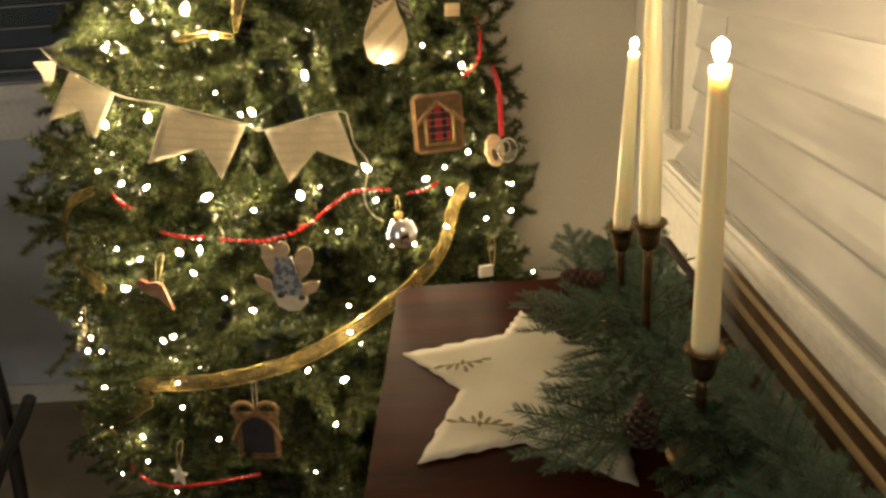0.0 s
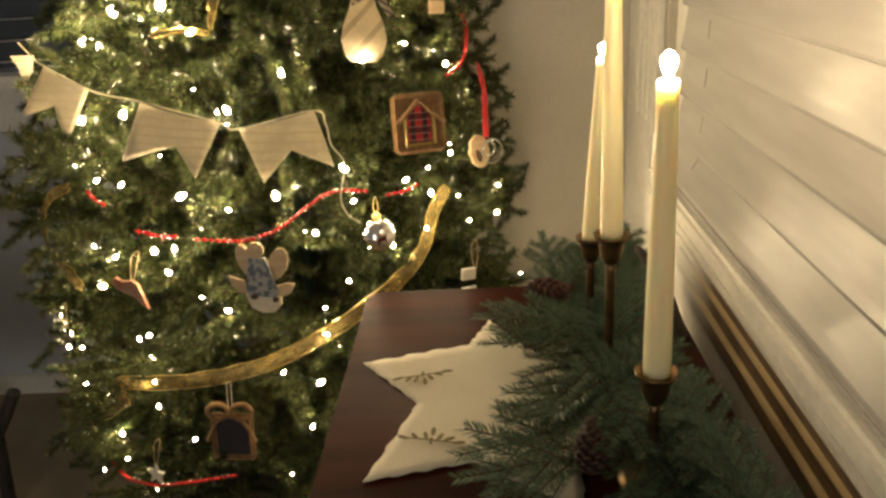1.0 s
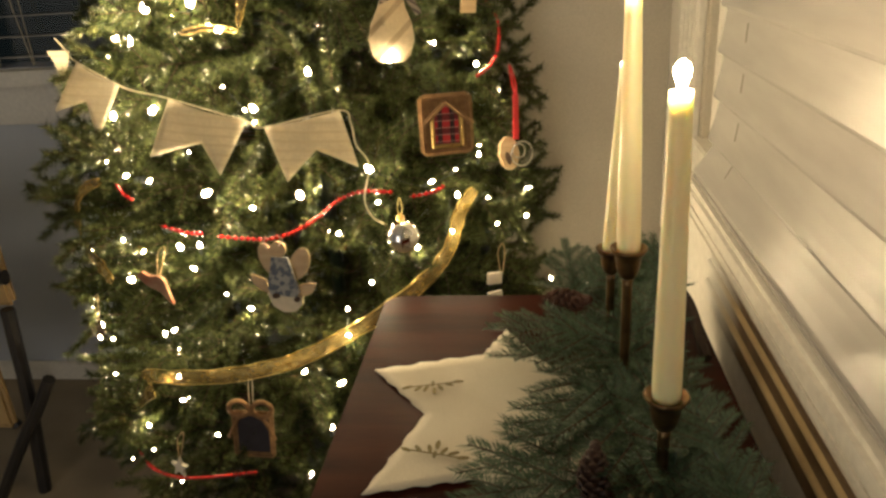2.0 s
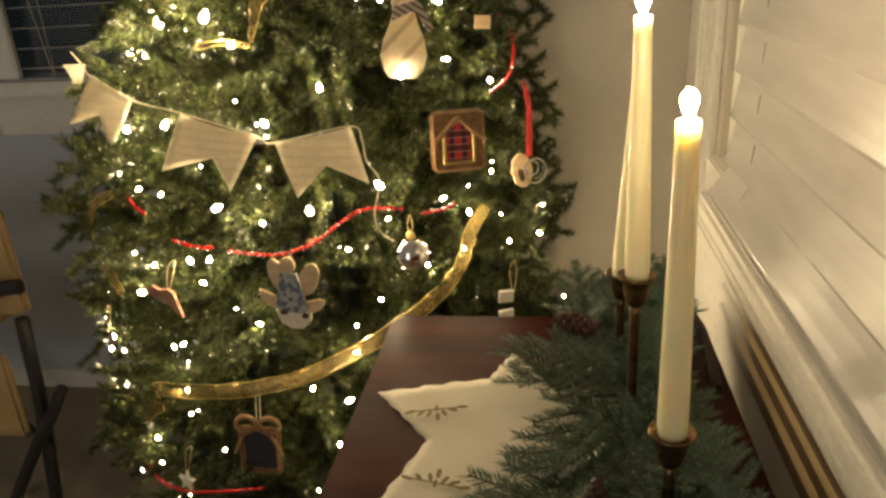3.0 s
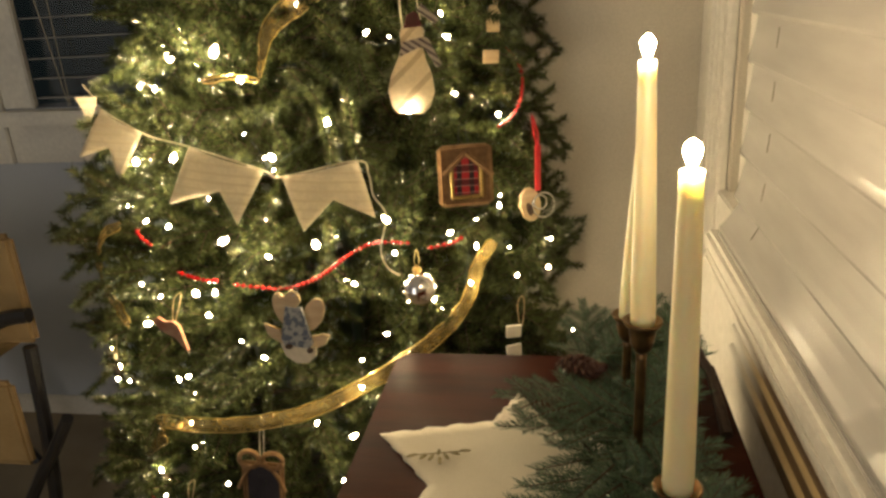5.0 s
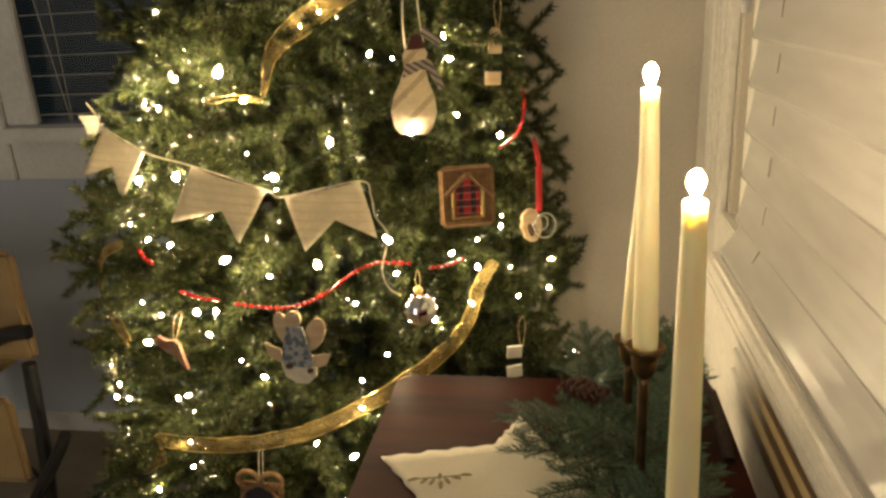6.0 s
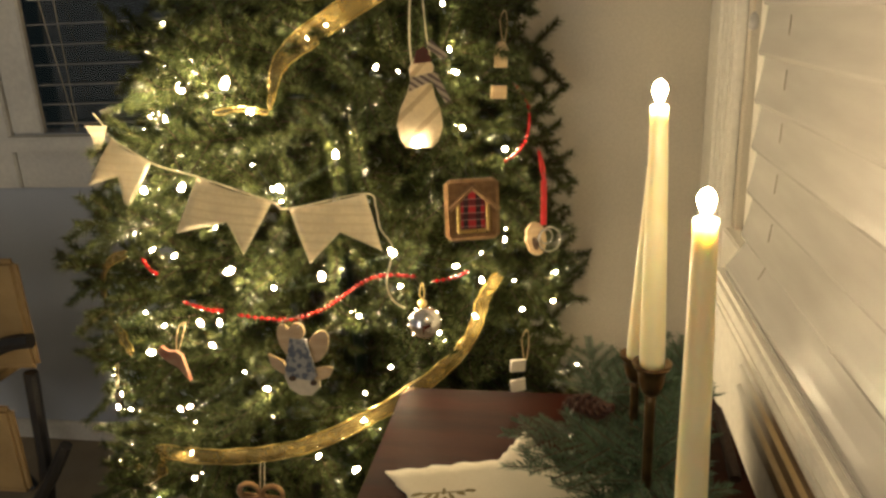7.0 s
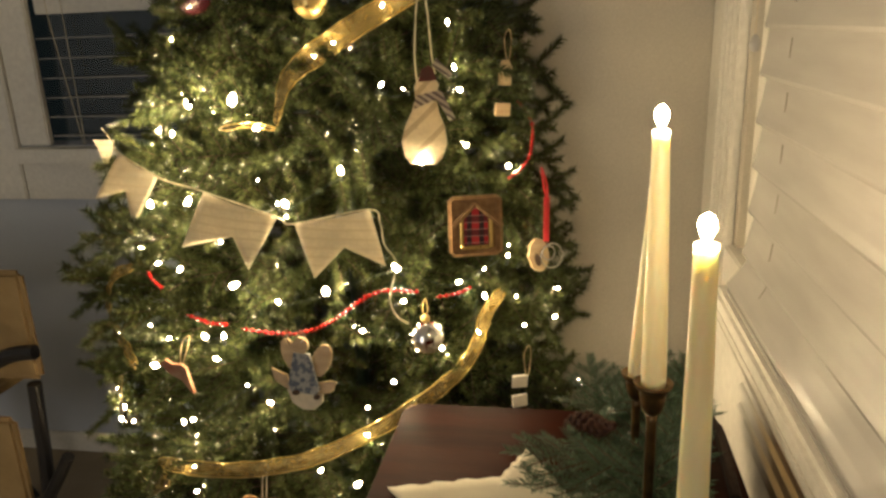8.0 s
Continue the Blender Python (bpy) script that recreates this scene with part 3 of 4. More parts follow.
def needle_mesh(name, v, material, stems, radius):
    """Needles and bark as one mesh with two materials."""
    bm = bmesh.new()
    for a, b in stems:
        tube([Vector(a), (Vector(a) + Vector(b)) / 2, Vector(b)], radius, 4, bm, 0.6)
    tv = [tuple(q.co) for q in bm.verts]
    bm.verts.index_update()
    tf = [[q.index for q in f.verts] for f in bm.faces]
    bm.free()
    k = len(v)
    faces = [(i, i + 1, i + 2) for i in range(0, k, 3)] + [[i + k for i in f] for f in tf]
    me = bpy.data.meshes.new(name)
    me.from_pydata([tuple(q) for q in v] + tv, [], faces)
    me.materials.append(material)
    me.materials.append(BARK)
    idx = np.zeros(len(faces), dtype=np.int32)
    idx[k // 3:] = 1
    me.polygons.foreach_set("material_index", idx)
    return me


# ---- tree ----
CX, CY = -0.245, 1.81


def tree_radius(z):
    return float(np.interp(z, [0.1, 0.5, 0.85, 1.0, 1.12, 1.3, 2.1], [0.475, 0.475, 0.45, 0.41, 0.37, 0.32, 0.03]))


def tree_front(x, z, out=0.0):
    """The point of the tree's front surface at x and z, pushed out by so much."""
    r = tree_radius(z) + out
    depth = math.sqrt(max(0.0, r * r - (x - CX) ** 2))
    return Vector((x, CY - max(depth, r * (0.6 if x < CX else 0.2)), z))


BRANCH = 0.36


def branch_mesh(seed):
    rng = np.random.default_rng(seed)
    tip = np.array([BRANCH - 0.03, 0, 0.03 * rng.uniform(-1, 1)])
    stems = [((0.0, 0, 0), (0.12, 0, 0.0)), ((0.12, 0, 0), tuple(tip))]
    fine = [((0.14, 0, 0), tuple(tip))]
    for k in range(13):
        s = 0.06 + 0.25 * (k + rng.uniform(0, 0.7)) / 13
        root = np.array([s, 0, tip[2] * s / BRANCH])
        side = 1 if k % 2 else -1
        ang = radians(rng.uniform(26, 56)) * side
        up = radians(rng.uniform(-16, 36))
        L = rng.uniform(0.06, 0.105)
        d = np.array([math.cos(ang) * math.cos(up), math.sin(ang) * math.cos(up), math.sin(up)])
        e = root + d * L
        e[0] = min(e[0], BRANCH)
        stems.append((tuple(root), tuple(e)))
        fine.append((tuple(root), tuple(e)))
    v = needles(rng, fine, 3300, 0.0215, 0.0021, 0.05, 0.80)
    return needle_mesh("branch", v, NEEDLE, stems, 0.0016)


def christmas_tree():
    t = thing("christmas_tree", (CX, CY, 0), "green artificial Christmas tree with lights and ornaments", "tree")
    part("trunk", lathe([(0.014, 0.03), (0.014, 1.2), (0.010, 2.05)], 12), WIRE, t, smooth=True)
    part("stand", lathe([(0.16, 0.0), (0.16, 0.012), (0.05, 0.03), (0.03, 0.10), (0.024, 0.11)], 24), BLACK, t, smooth=True)
    kinds = [branch_mesh(s) for s in range(8)]
    rng = random.Random(11)
    layers = [0.06 + 0.074 * k for k in range(20)] + [1.56, 1.66, 1.76, 1.86, 1.96]
    for i, z in enumerate(layers):
        r = tree_radius(z)
        count = 17 if z < 1.3 else 11
        spokes = [(2 * math.pi * (k + 0.5 * (i % 2) + rng.uniform(-0.22, 0.22)) / count + i * 0.37, rng.choice((-0.06, -0.03, 0.0, 0.03, 0.06)) + rng.uniform(-0.015, 0.015)) for k in range(count)]
        if 0.25 < z < 1.45:
            # fuller sprays towards the window and towards the room
            spokes += [(rng.uniform(-0.50, -0.02), 0.035 + rng.uniform(-0.03, 0.03)) for k in range(2)]
            spokes += [(math.pi + rng.uniform(0.25, 0.75), 0.03 + rng.uniform(-0.04, 0.05)) for k in range(2)]
        for az, more in spokes:
            dx, dy = math.cos(az), math.sin(az)
            reach = r + more
            if dx < -0.6 and z < 0.92:
                reach += 0.035
            if dy > 0:
                reach = min(reach, (BY - 0.03 - CY) / dy)
            if dx > 0.2 and dy > 0:
                reach = min(reach, max((CORNER - 0.03 - CY) / dy, 0.33 / dx))
            if dx > 0:
                reach = min(reach, 0.495 if z < 0.95 else 0.46)
            tilt = radians(rng.uniform(-4, 16))
            ob = new("branch", kinds[rng.randrange(8)])
            ob.parent = t
            off = max(0.0, reach - BRANCH * math.cos(tilt))
            ob.location = (dx * off, dy * off, z + rng.uniform(-0.02, 0.02) - math.sin(tilt) * BRANCH * 0.6)
            f = min(1.0, reach / BRANCH)
            ob.scale = (f, f, f)
            ob.rotation_euler = Euler((rng.uniform(0, 6.28), -tilt, az), "XYZ")
    ob = new("leader", kinds[0])
    ob.parent, ob.location, ob.rotation_euler, ob.scale = t, (0, 0, 1.88), (0, radians(-90), 0), (0.6, 0.6, 0.6)
    return t


christmas_tree()


# ---- string lights: x, z and size of each bulb on the tree's front ----
UPPER = [(-.395, 1.115, 1.9), (-.309, 1.121, 1.8), (-.464, 1.072, 2.3), (-.430, 1.066, .9), (-.266, 1.080, 1.3), (-.218, .969, 1.3), (-.390, .966, 1.4), (-.481, .952, 1.3), (-.135, 1.014, 1.2),
         (-.080, 1.136, 1.0), (.022, 1.154, .9), (.031, 1.119, 1.1), (.043, 1.033, 1.0), (.106, .989, 1.2), (-.054, .865, 1.4), (-.303, .847, 1.5), (-.157, .839, 1.6), (-.231, .823, .9), (.035, .827, 1.0),
         (.073, .793, 1.1), (.108, .849, .8), (.190, .745, .8), (.185, .697, .9), (-.177, 1.182, .9), (-.080, 1.252, .9), (.011, 1.224, .8), (-.150, 1.200, 1.0), (.063, .735, 1.0), (-.012, 1.027, 1.2, .048)]
MIDDLE = [(.134, .717, .8), (-.045, .812, .8), (-.106, .772, .9), (.008, .724, 1.0), (-.511, .879, .9), (-.458, .863, .9), (-.407, .861, 1.0), (-.632, .684, .7), (-.497, .747, .7), (-.449, .737, .9),
          (-.367, .756, 1.2), (-.330, .761, 1.1), (-.348, .721, 1.0), (-.496, .675, 1.3), (-.655, .567, .8), (-.648, .529, 1.1), (-.658, .500, .9), (-.632, .497, .8), (-.434, .591, .9), (-.411, .602, 1.0),
          (-.257, .656, 1.0), (-.104, .644, .8), (-.064, .682, .9), (-.107, .597, 1.1)]
LOWER = [(-.183, .540, .9), (-.126, .512, 1.2), (-.645, .416, 1.0), (-.420, .513, 1.0), (-.423, .463, .8), (-.650, .334, 1.1), (-.549, .352, 1.0), (-.150, .427, .9), (-.362, .405, .9), (-.556, .289, .7),
         (-.660, .203, .7), (-.634, .120, .7), (-.197, .334, .7), (.232, .528, .9)]


def string_lights(rows, seed, extra):
    rng = random.Random(seed)
    s = thing("string_lights", (CX, CY, 0), "string of small warm white lights on the tree", "string lights", "light strings on the tree")
    spots = []
    for x, z, size, *out in rows:
        spots.append((tree_front(x, z, out[0] if out else 0.004), size, bool(out)))
    z0, z1 = min(r[1] for r in rows), max(r[1] for r in rows)
    for k in range(extra):
        az, z = rng.uniform(-2.9, -0.25), rng.uniform(z0 - 0.03, z1 + 0.06)
        r = tree_radius(z) * rng.uniform(0.75, 0.95)
        spots.append((Vector((CX + r * math.cos(az), CY + r * math.sin(az), z)), rng.uniform(0.4, 0.6), False))
    bulb = halo_shell = None
    for p, size, tucked in spots:
        if bulb is None:
            ob = bulb = part("bulb", lathe([(0.0018, -0.0050), (0.0029, -0.0038), (0.0034, -0.0018), (0.0034, 0.0006), (0.0029, 0.0032), (0.0019, 0.0056), (0.0006, 0.0076)], 16), BULB_GLOW, s, "lit warm white bulb", True)
        else:
            ob = bulb.copy()
            scene.collection.objects.link(ob)
        ob.location = p - Vector((CX, CY, 0))
        ob.rotation_euler = (0.5, 0, 0) if tucked else (rng.uniform(-1.2, 1.2), rng.uniform(-1.2, 1.2), 0)
        # brighter bulbs are drawn oversize to take in their bloom
        k = (0.66 if size < 1.2 else 0.80) * min(size, 2.0)
        ob.scale = (k, k, k)
        # added glowing shell stands in for the halo round each bulb
        if halo_shell is None:
            shell = halo_shell = part("glass", lathe([(0.0022, -0.0062), (0.0042, -0.0050), (0.0056, -0.0022), (0.0058, 0.0010), (0.0048, 0.0046), (0.0030, 0.0078), (0.0008, 0.0098)], 16), BULB_HALO, s, "glowing halo shell round the bulb", True)
        else:
            shell = halo_shell.copy()
            scene.collection.objects.link(shell)
        shell.location, shell.rotation_euler, shell.scale = ob.location, ob.rotation_euler, ob.scale
        h = part("socket", lathe([(0.0016, -0.016), (0.0026, -0.014), (0.0026, -0.004)], 8), WIRE, s, smooth=True)
        h.location, h.rotation_euler = ob.location, ob.rotation_euler
    order = sorted((q[0] for q in spots), key=lambda p: (round(p.z / 0.07), p.x))
    pts = []
    for p in order:
        q = Vector((CX + (p.x - CX) * 0.955, CY + (p.y - CY) * 0.955, p.z - 0.012)) - Vector((CX, CY, 0))
        if pts and (q - pts[-1]).length > 0.11:
            if len(pts) > 1:
                part("wire", tube(smooth_path(pts, 4), 0.0006, 5), WIRE, s, "dark green light wire")
            pts = []
        pts.append(q)
    if len(pts) > 1:
        part("wire", tube(smooth_path(pts, 4), 0.0006, 5), WIRE, s, "dark green light wire")
    return s


string_lights(UPPER, 1, 12)
string_lights(MIDDLE, 2, 10)
string_lights(LOWER, 3, 8)


# ---- garlands, ribbon, bunting ----
def surface_path(points, out):
    return [tree_front(x, z, out) for x, z in points]


def bead_garland(runs, label):
    g = thing("bead_garland", tree_front(*runs[0][0]), label, "garland", "bead garlands on the tree")
    base = g.location.copy()
    beads = None
    for run in runs:
        path = smooth_path(surface_path(run, 0.016), 8)
        part("thread", tube([p - base for p in path], 0.0008, 5), RED_RIBBON, g)
        walked, last = 0.0, path[0]
        for p in path:
            walked += (p - last).length
            last = p
            if walked >= 0.0062:
                walked = 0.0
                if beads is None:
                    bm = bmesh.new()
                    bmesh.ops.create_icosphere(bm, subdivisions=2, radius=0.0036)
                    ob = beads = part("bead", bm, RED_BEAD, g, smooth=True)
                else:
                    ob = beads.copy()
                    scene.collection.objects.link(ob)
                ob.location = p - base
    return g


bead_garland([[(-.475, .852), (-.46, .838), (-.440, .831)], [(-.39, .794), (-.346, .787), (-.315, .787)], [(-.290, .783), (-.25, .779), (-.213, .777), (-.178, .783), (-.152, .793), (-.130, .806), (-.109, .821), (-.083, .834), (-.059, .836), (-.020, .828)],
              [(.004, .815), (.036, .814), (.054, .819)]], "shiny red bead garland draped across the tree")
bead_garland([[(-.63, .245), (-.56, .255), (-.478, .281), (-.409, .308), (-.351, .328), (-.29, .345)]], "shiny red bead garland low on the tree")
bead_garland([[(.117, 1.09), (.140, 1.052), (.142, 1.010), (.130, .985), (.107, .973)]], "short dark red bead garland on the tree's side")


def gold_ribbon(points, width, out, label, seed, wave=0.007, narrow=0):
    g = thing("gold_ribbon", tree_front(*points[0], out), label, "ribbon", "gold ribbons on the tree")
    base = g.location.copy()
    path = smooth_path(surface_path(points, out), 8)
    rng = random.Random(seed)
    rows = []
    for i, p in enumerate(path):
        t = (path[min(len(path) - 1, i + 1)] - path[max(0, i - 1)]).normalized()
        n = Vector((p.x - CX, p.y - CY, 0.12)).normalized()
        s = n.cross(t).normalized()
        end = min(1.0, 0.45 + 0.25 * min(i, len(path) - 1 - i))
        if narrow:
            end = min(end, 0.12 + 0.88 * (len(path) - 1 - i) / narrow)
        row = []
        for k in range(7):
            u = k / 6 - 0.5
            ripple = wave * noise.noise(Vector((i * 0.35, u * 5, seed))) + 0.004 * math.cos(u * 3.1)
            row.append(p - base + s * (u * width * end) + n * ripple)
        rows.append(row)
    verts = [v for r in rows for v in r]
    faces = [(7 * i + k, 7 * i + k + 1, 7 * i + k + 8, 7 * i + k + 7) for i in range(len(rows) - 1) for k in range(6)]
    sheet = link("weave", verts, faces, GOLD, g, smooth=True)
    so = sheet.modifiers.new("thickness", "SOLIDIFY")
    so.thickness = 0.0006
    for k in (0, 6):
        part("wired_edge", tube([r[k] for r in rows], 0.0010, 5), GOLD_EDGE, g)
    return g


gold_ribbon([(.100, .800), (.078, .768), (.063, .721), (.033, .682), (-.014, .652), (-.052, .631), (-.104, .605), (-.176, .575), (-.251, .554), (-.334, .536), (-.418, .521), (-.500, .500)], 0.024, 0.018, "wide sheer gold ribbon sweeping round the tree", 1)
gold_ribbon([(.0, 1.30), (-.044, 1.267), (-.106, 1.228), (-.170, 1.186), (-.208, 1.155), (-.222, 1.120), (-.228, 1.085)], 0.034, 0.02, "wide gold ribbon high on the tree", 2, narrow=22)
gold_ribbon([(-.330, 1.078), (-.278, 1.084), (-.236, 1.077)], 0.007, 0.0, "short fold of gold ribbon", 3)
gold_ribbon([(-.50, .858), (-.56, .830), (-.625, .770), (-.632, .715)], 0.016, 0.03, "loop of gold ribbon at the tree's edge", 4)
gold_ribbon([(-.632, .700), (-.585, .687), (-.536, .668)], 0.022, 0.02, "fold of gold ribbon at the tree's edge", 5)
gold_ribbon([(-.63, .385), (-.58, .395), (-.515, .450), (-.48, .478)], 0.030, 0.015, "gold ribbon tucked low in the tree", 6)
gold_ribbon([(-.655, .345), (-.61, .33)], 0.026, 0.03, "end of gold ribbon low in the tree", 7)


def bunting():
    """Swallow-tailed paper flags on a twine."""
    b = thing("bunting", tree_front(-0.346, 0.989, 0.03), "ivory sheet-music paper bunting on twine", "bunting")
    base = b.location.copy()
    flags = [((-0.487, 1.047), (-0.428, 1.009), (-0.483, 0.928), (-0.486, 0.988), (-0.54, 0.975)),
             ((-.346, .989), (-.224, .954), (-.268, .879), (-.295, .926), (-.387, .904)),
             ((-.196, .944), (-.088, .959), (-.064, .876), (-.123, .908), (-.166, .866))]
    for f in flags:
        tl, tr, rt, notch, lt = [(Vector((x, 1.40, z)) if f[0][0] < -0.4 else tree_front(x, z, 0.024)) - base for x, z in f]
        bm = bmesh.new()
        n = 10
        rows = []
        for i in range(n + 1):
            u = i / n
            top = tl.lerp(tr, u)
            low = lt.lerp(notch, 2 * u) if u <= 0.5 else notch.lerp(rt, 2 * u - 1)
            rows.append([bm.verts.new(top.lerp(low, v / 6) + Vector((0, -0.004 * math.sin(u * 3.1) - 0.003 * math.sin(v / 6 * 2.5 + u * 4), 0))) for v in range(7)])
        for a, c in zip(rows, rows[1:]):
            for k in range(6):
                bm.faces.new((a[k], c[k], c[k + 1], a[k + 1]))
        ob = part("flag", bm, SHEET_MUSIC, b, "swallow-tailed ivory paper flag", True)
        so = ob.modifiers.new("thickness", "SOLIDIFY")
        so.thickness = 0.0008
    bm = bmesh.new()
    p = Vector((-0.575, 1.50, 1.03)) - base
    vs = [bm.verts.new(p + Vector(q)) for q in ((-0.016, -0.01, 0.026), (0.015, 0.005, 0.023), (0.006, 0, -0.004), (-0.006, -0.004, -0.026), (-0.010, -0.006, 0.006))]
    bm.faces.new(vs)
    ob = part("flag", bm, SHEET_MUSIC, b, "paper flag turned edge-on")
    so = ob.modifiers.new("thickness", "SOLIDIFY")
    so.thickness = 0.0008
    line = [(-.40, .999), (-.346, .991), (-.224, .957), (-.196, .946), (-.088, .961), (-.072, .940), (-.066, .909), (-.049, .879), (-.058, .830), (-.050, .800), (-.034, .785)]
    lead = [Vector(q) - base for q in ((-.578, 1.50, 1.075), (-.555, 1.49, 1.052), (-0.487, 1.398, 1.049), (-0.428, 1.398, 1.011))]
    part("twine", tube(smooth_path(lead + [tree_front(x, z, 0.028) - base for x, z in line], 6), 0.0013, 6), PALE_TWINE, b)
    return b


bunting()


# ---- ornaments ----
def hanger(parent, points, r=0.0009, material=None, name="hanger"):
    return part(name, tube(smooth_path([Vector(p) for p in points], 4), r, 5), material or PALE_TWINE, parent)


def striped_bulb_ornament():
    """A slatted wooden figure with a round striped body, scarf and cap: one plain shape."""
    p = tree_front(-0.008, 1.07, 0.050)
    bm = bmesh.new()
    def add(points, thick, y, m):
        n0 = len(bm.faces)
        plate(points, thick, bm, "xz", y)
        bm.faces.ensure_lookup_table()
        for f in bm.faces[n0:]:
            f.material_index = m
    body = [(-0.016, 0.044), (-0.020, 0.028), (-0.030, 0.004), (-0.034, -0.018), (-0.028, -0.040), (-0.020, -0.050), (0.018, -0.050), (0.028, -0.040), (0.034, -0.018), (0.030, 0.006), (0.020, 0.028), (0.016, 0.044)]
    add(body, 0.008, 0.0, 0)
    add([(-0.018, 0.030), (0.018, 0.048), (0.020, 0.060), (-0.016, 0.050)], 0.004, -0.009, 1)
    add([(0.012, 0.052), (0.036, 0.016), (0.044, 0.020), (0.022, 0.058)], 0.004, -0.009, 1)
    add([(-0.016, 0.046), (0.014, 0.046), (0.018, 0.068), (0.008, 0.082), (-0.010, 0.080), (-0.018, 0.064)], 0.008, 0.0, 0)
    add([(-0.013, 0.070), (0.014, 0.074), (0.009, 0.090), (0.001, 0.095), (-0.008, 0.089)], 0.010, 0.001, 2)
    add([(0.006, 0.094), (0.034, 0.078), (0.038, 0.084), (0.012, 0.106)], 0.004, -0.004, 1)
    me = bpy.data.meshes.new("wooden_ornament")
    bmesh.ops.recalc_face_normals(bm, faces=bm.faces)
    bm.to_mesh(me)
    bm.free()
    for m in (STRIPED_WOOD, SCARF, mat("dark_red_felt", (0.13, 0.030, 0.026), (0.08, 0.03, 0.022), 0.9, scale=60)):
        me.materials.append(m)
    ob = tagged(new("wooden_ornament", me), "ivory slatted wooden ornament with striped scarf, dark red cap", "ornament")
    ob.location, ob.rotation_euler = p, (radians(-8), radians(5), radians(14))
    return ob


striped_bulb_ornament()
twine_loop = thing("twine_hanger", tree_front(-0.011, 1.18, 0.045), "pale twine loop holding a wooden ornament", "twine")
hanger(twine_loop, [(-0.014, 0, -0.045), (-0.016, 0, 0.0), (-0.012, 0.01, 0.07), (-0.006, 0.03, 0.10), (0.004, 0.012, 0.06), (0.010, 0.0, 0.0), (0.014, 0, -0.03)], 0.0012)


def plaid_house():
    p = tree_front(0.062, 0.917, 0.03)
    o = thing("house_ornament", p, "square jute-wrapped ornament with red plaid house window", "ornament")
    o.rotation_euler = (radians(-6), radians(1), radians(18))
    w, h = 0.039, 0.044
    part("backing", box(-w, w, 0, 0.004, -h, h, 0.001), BROWN_JUTE, o)
    for x0, x1, z0, z1 in ((-w - 0.004, -w + 0.006, -h - 0.002, h + 0.002), (w - 0.006, w + 0.004, -h - 0.002, h + 0.002), (-w, w, -h - 0.004, -h + 0.006), (-w, w, h - 0.006, h + 0.004)):
        part("border", box(x0, x1, -0.008, 0.005, z0, z1, 0.004, 3), BROWN_JUTE, o)
    part("plaid", plate([(-0.018, -0.031), (0.020, -0.031), (0.020, 0.012), (0.001, 0.029), (-0.018, 0.012)], 0.002, None, "xz", -0.0005), PLAID, o, "red and black plaid cloth")
    for a, b in (((-0.023, -0.034), (-0.023, 0.014)), ((0.024, -0.034), (0.024, 0.014)), ((-0.024, -0.034), (0.025, -0.034))):
        part("window_trim", tube([Vector((a[0], -0.005, a[1])), Vector((b[0], -0.005, b[1]))], 0.003, 8), GOLD_EDGE, o)
    for a, b in (((-0.036, 0.002), (0.0, 0.036)), ((0.0, 0.036), (0.042, -0.002))):
        part("roof_trim", tube([Vector((a[0], -0.007, a[1])), Vector((b[0], -0.007, b[1]))], 0.0042, 8), BROWN_JUTE, o)
    hanger(o, [(-0.008, 0.002, h), (-0.004, 0.012, h + 0.03), (0.004, 0.012, h + 0.03), (0.008, 0.002, h)], 0.0007, WIRE)
    return o


plaid_house()


def slice_ornament():
    p = tree_front(0.162, 0.836, 0.02)
    o = thing("wood_slice_ornament", p, "wood slice ornament on red ribbon with metal ring", "ornament")
    o.rotation_euler = (radians(-8), radians(5), radians(30))
    pts = [(x * (1 + 0.06 * math.sin(3 * i)), z) for i, (x, z) in enumerate(oval(-0.006, 0, 0.019, 0.029, 18, 0.15))]
    part("slice", plate(pts, 0.007, None, "xz", 0.004), TAN_WOOD, o)
    part("slot", plate(oval(-0.009, -0.008, 0.005, 0.012, 12, 0.3), 0.0015, None, "xz", -0.0032), BARK, o)
    for r, cx, cz in ((0.021, 0.014, -0.001), (0.012, 0.008, 0.004)):
        path = [Vector((cx + r * math.cos(a), -0.010, cz + r * math.sin(a))) for a in (2 * math.pi * k / 24 for k in range(25))]
        part("ring", tube(path, 0.0016, 6), CHROME, o, "thin shiny metal ring", True)
    part("ribbon", box(-0.001, 0.010, -0.009, -0.007, 0.024, 0.100, 0.0006, 1), RED_RIBBON, o, "narrow red satin ribbon")
    part("ribbon_loop", tube(smooth_path([Vector((0.004, -0.008, 0.098)), Vector((0.000, -0.004, 0.120)), Vector((0.003, 0.01, 0.150)), Vector((0.006, -0.004, 0.122)), Vector((0.006, -0.008, 0.098))], 4), 0.0017, 5), RED_RIBBON, o)
    return o


slice_ornament()


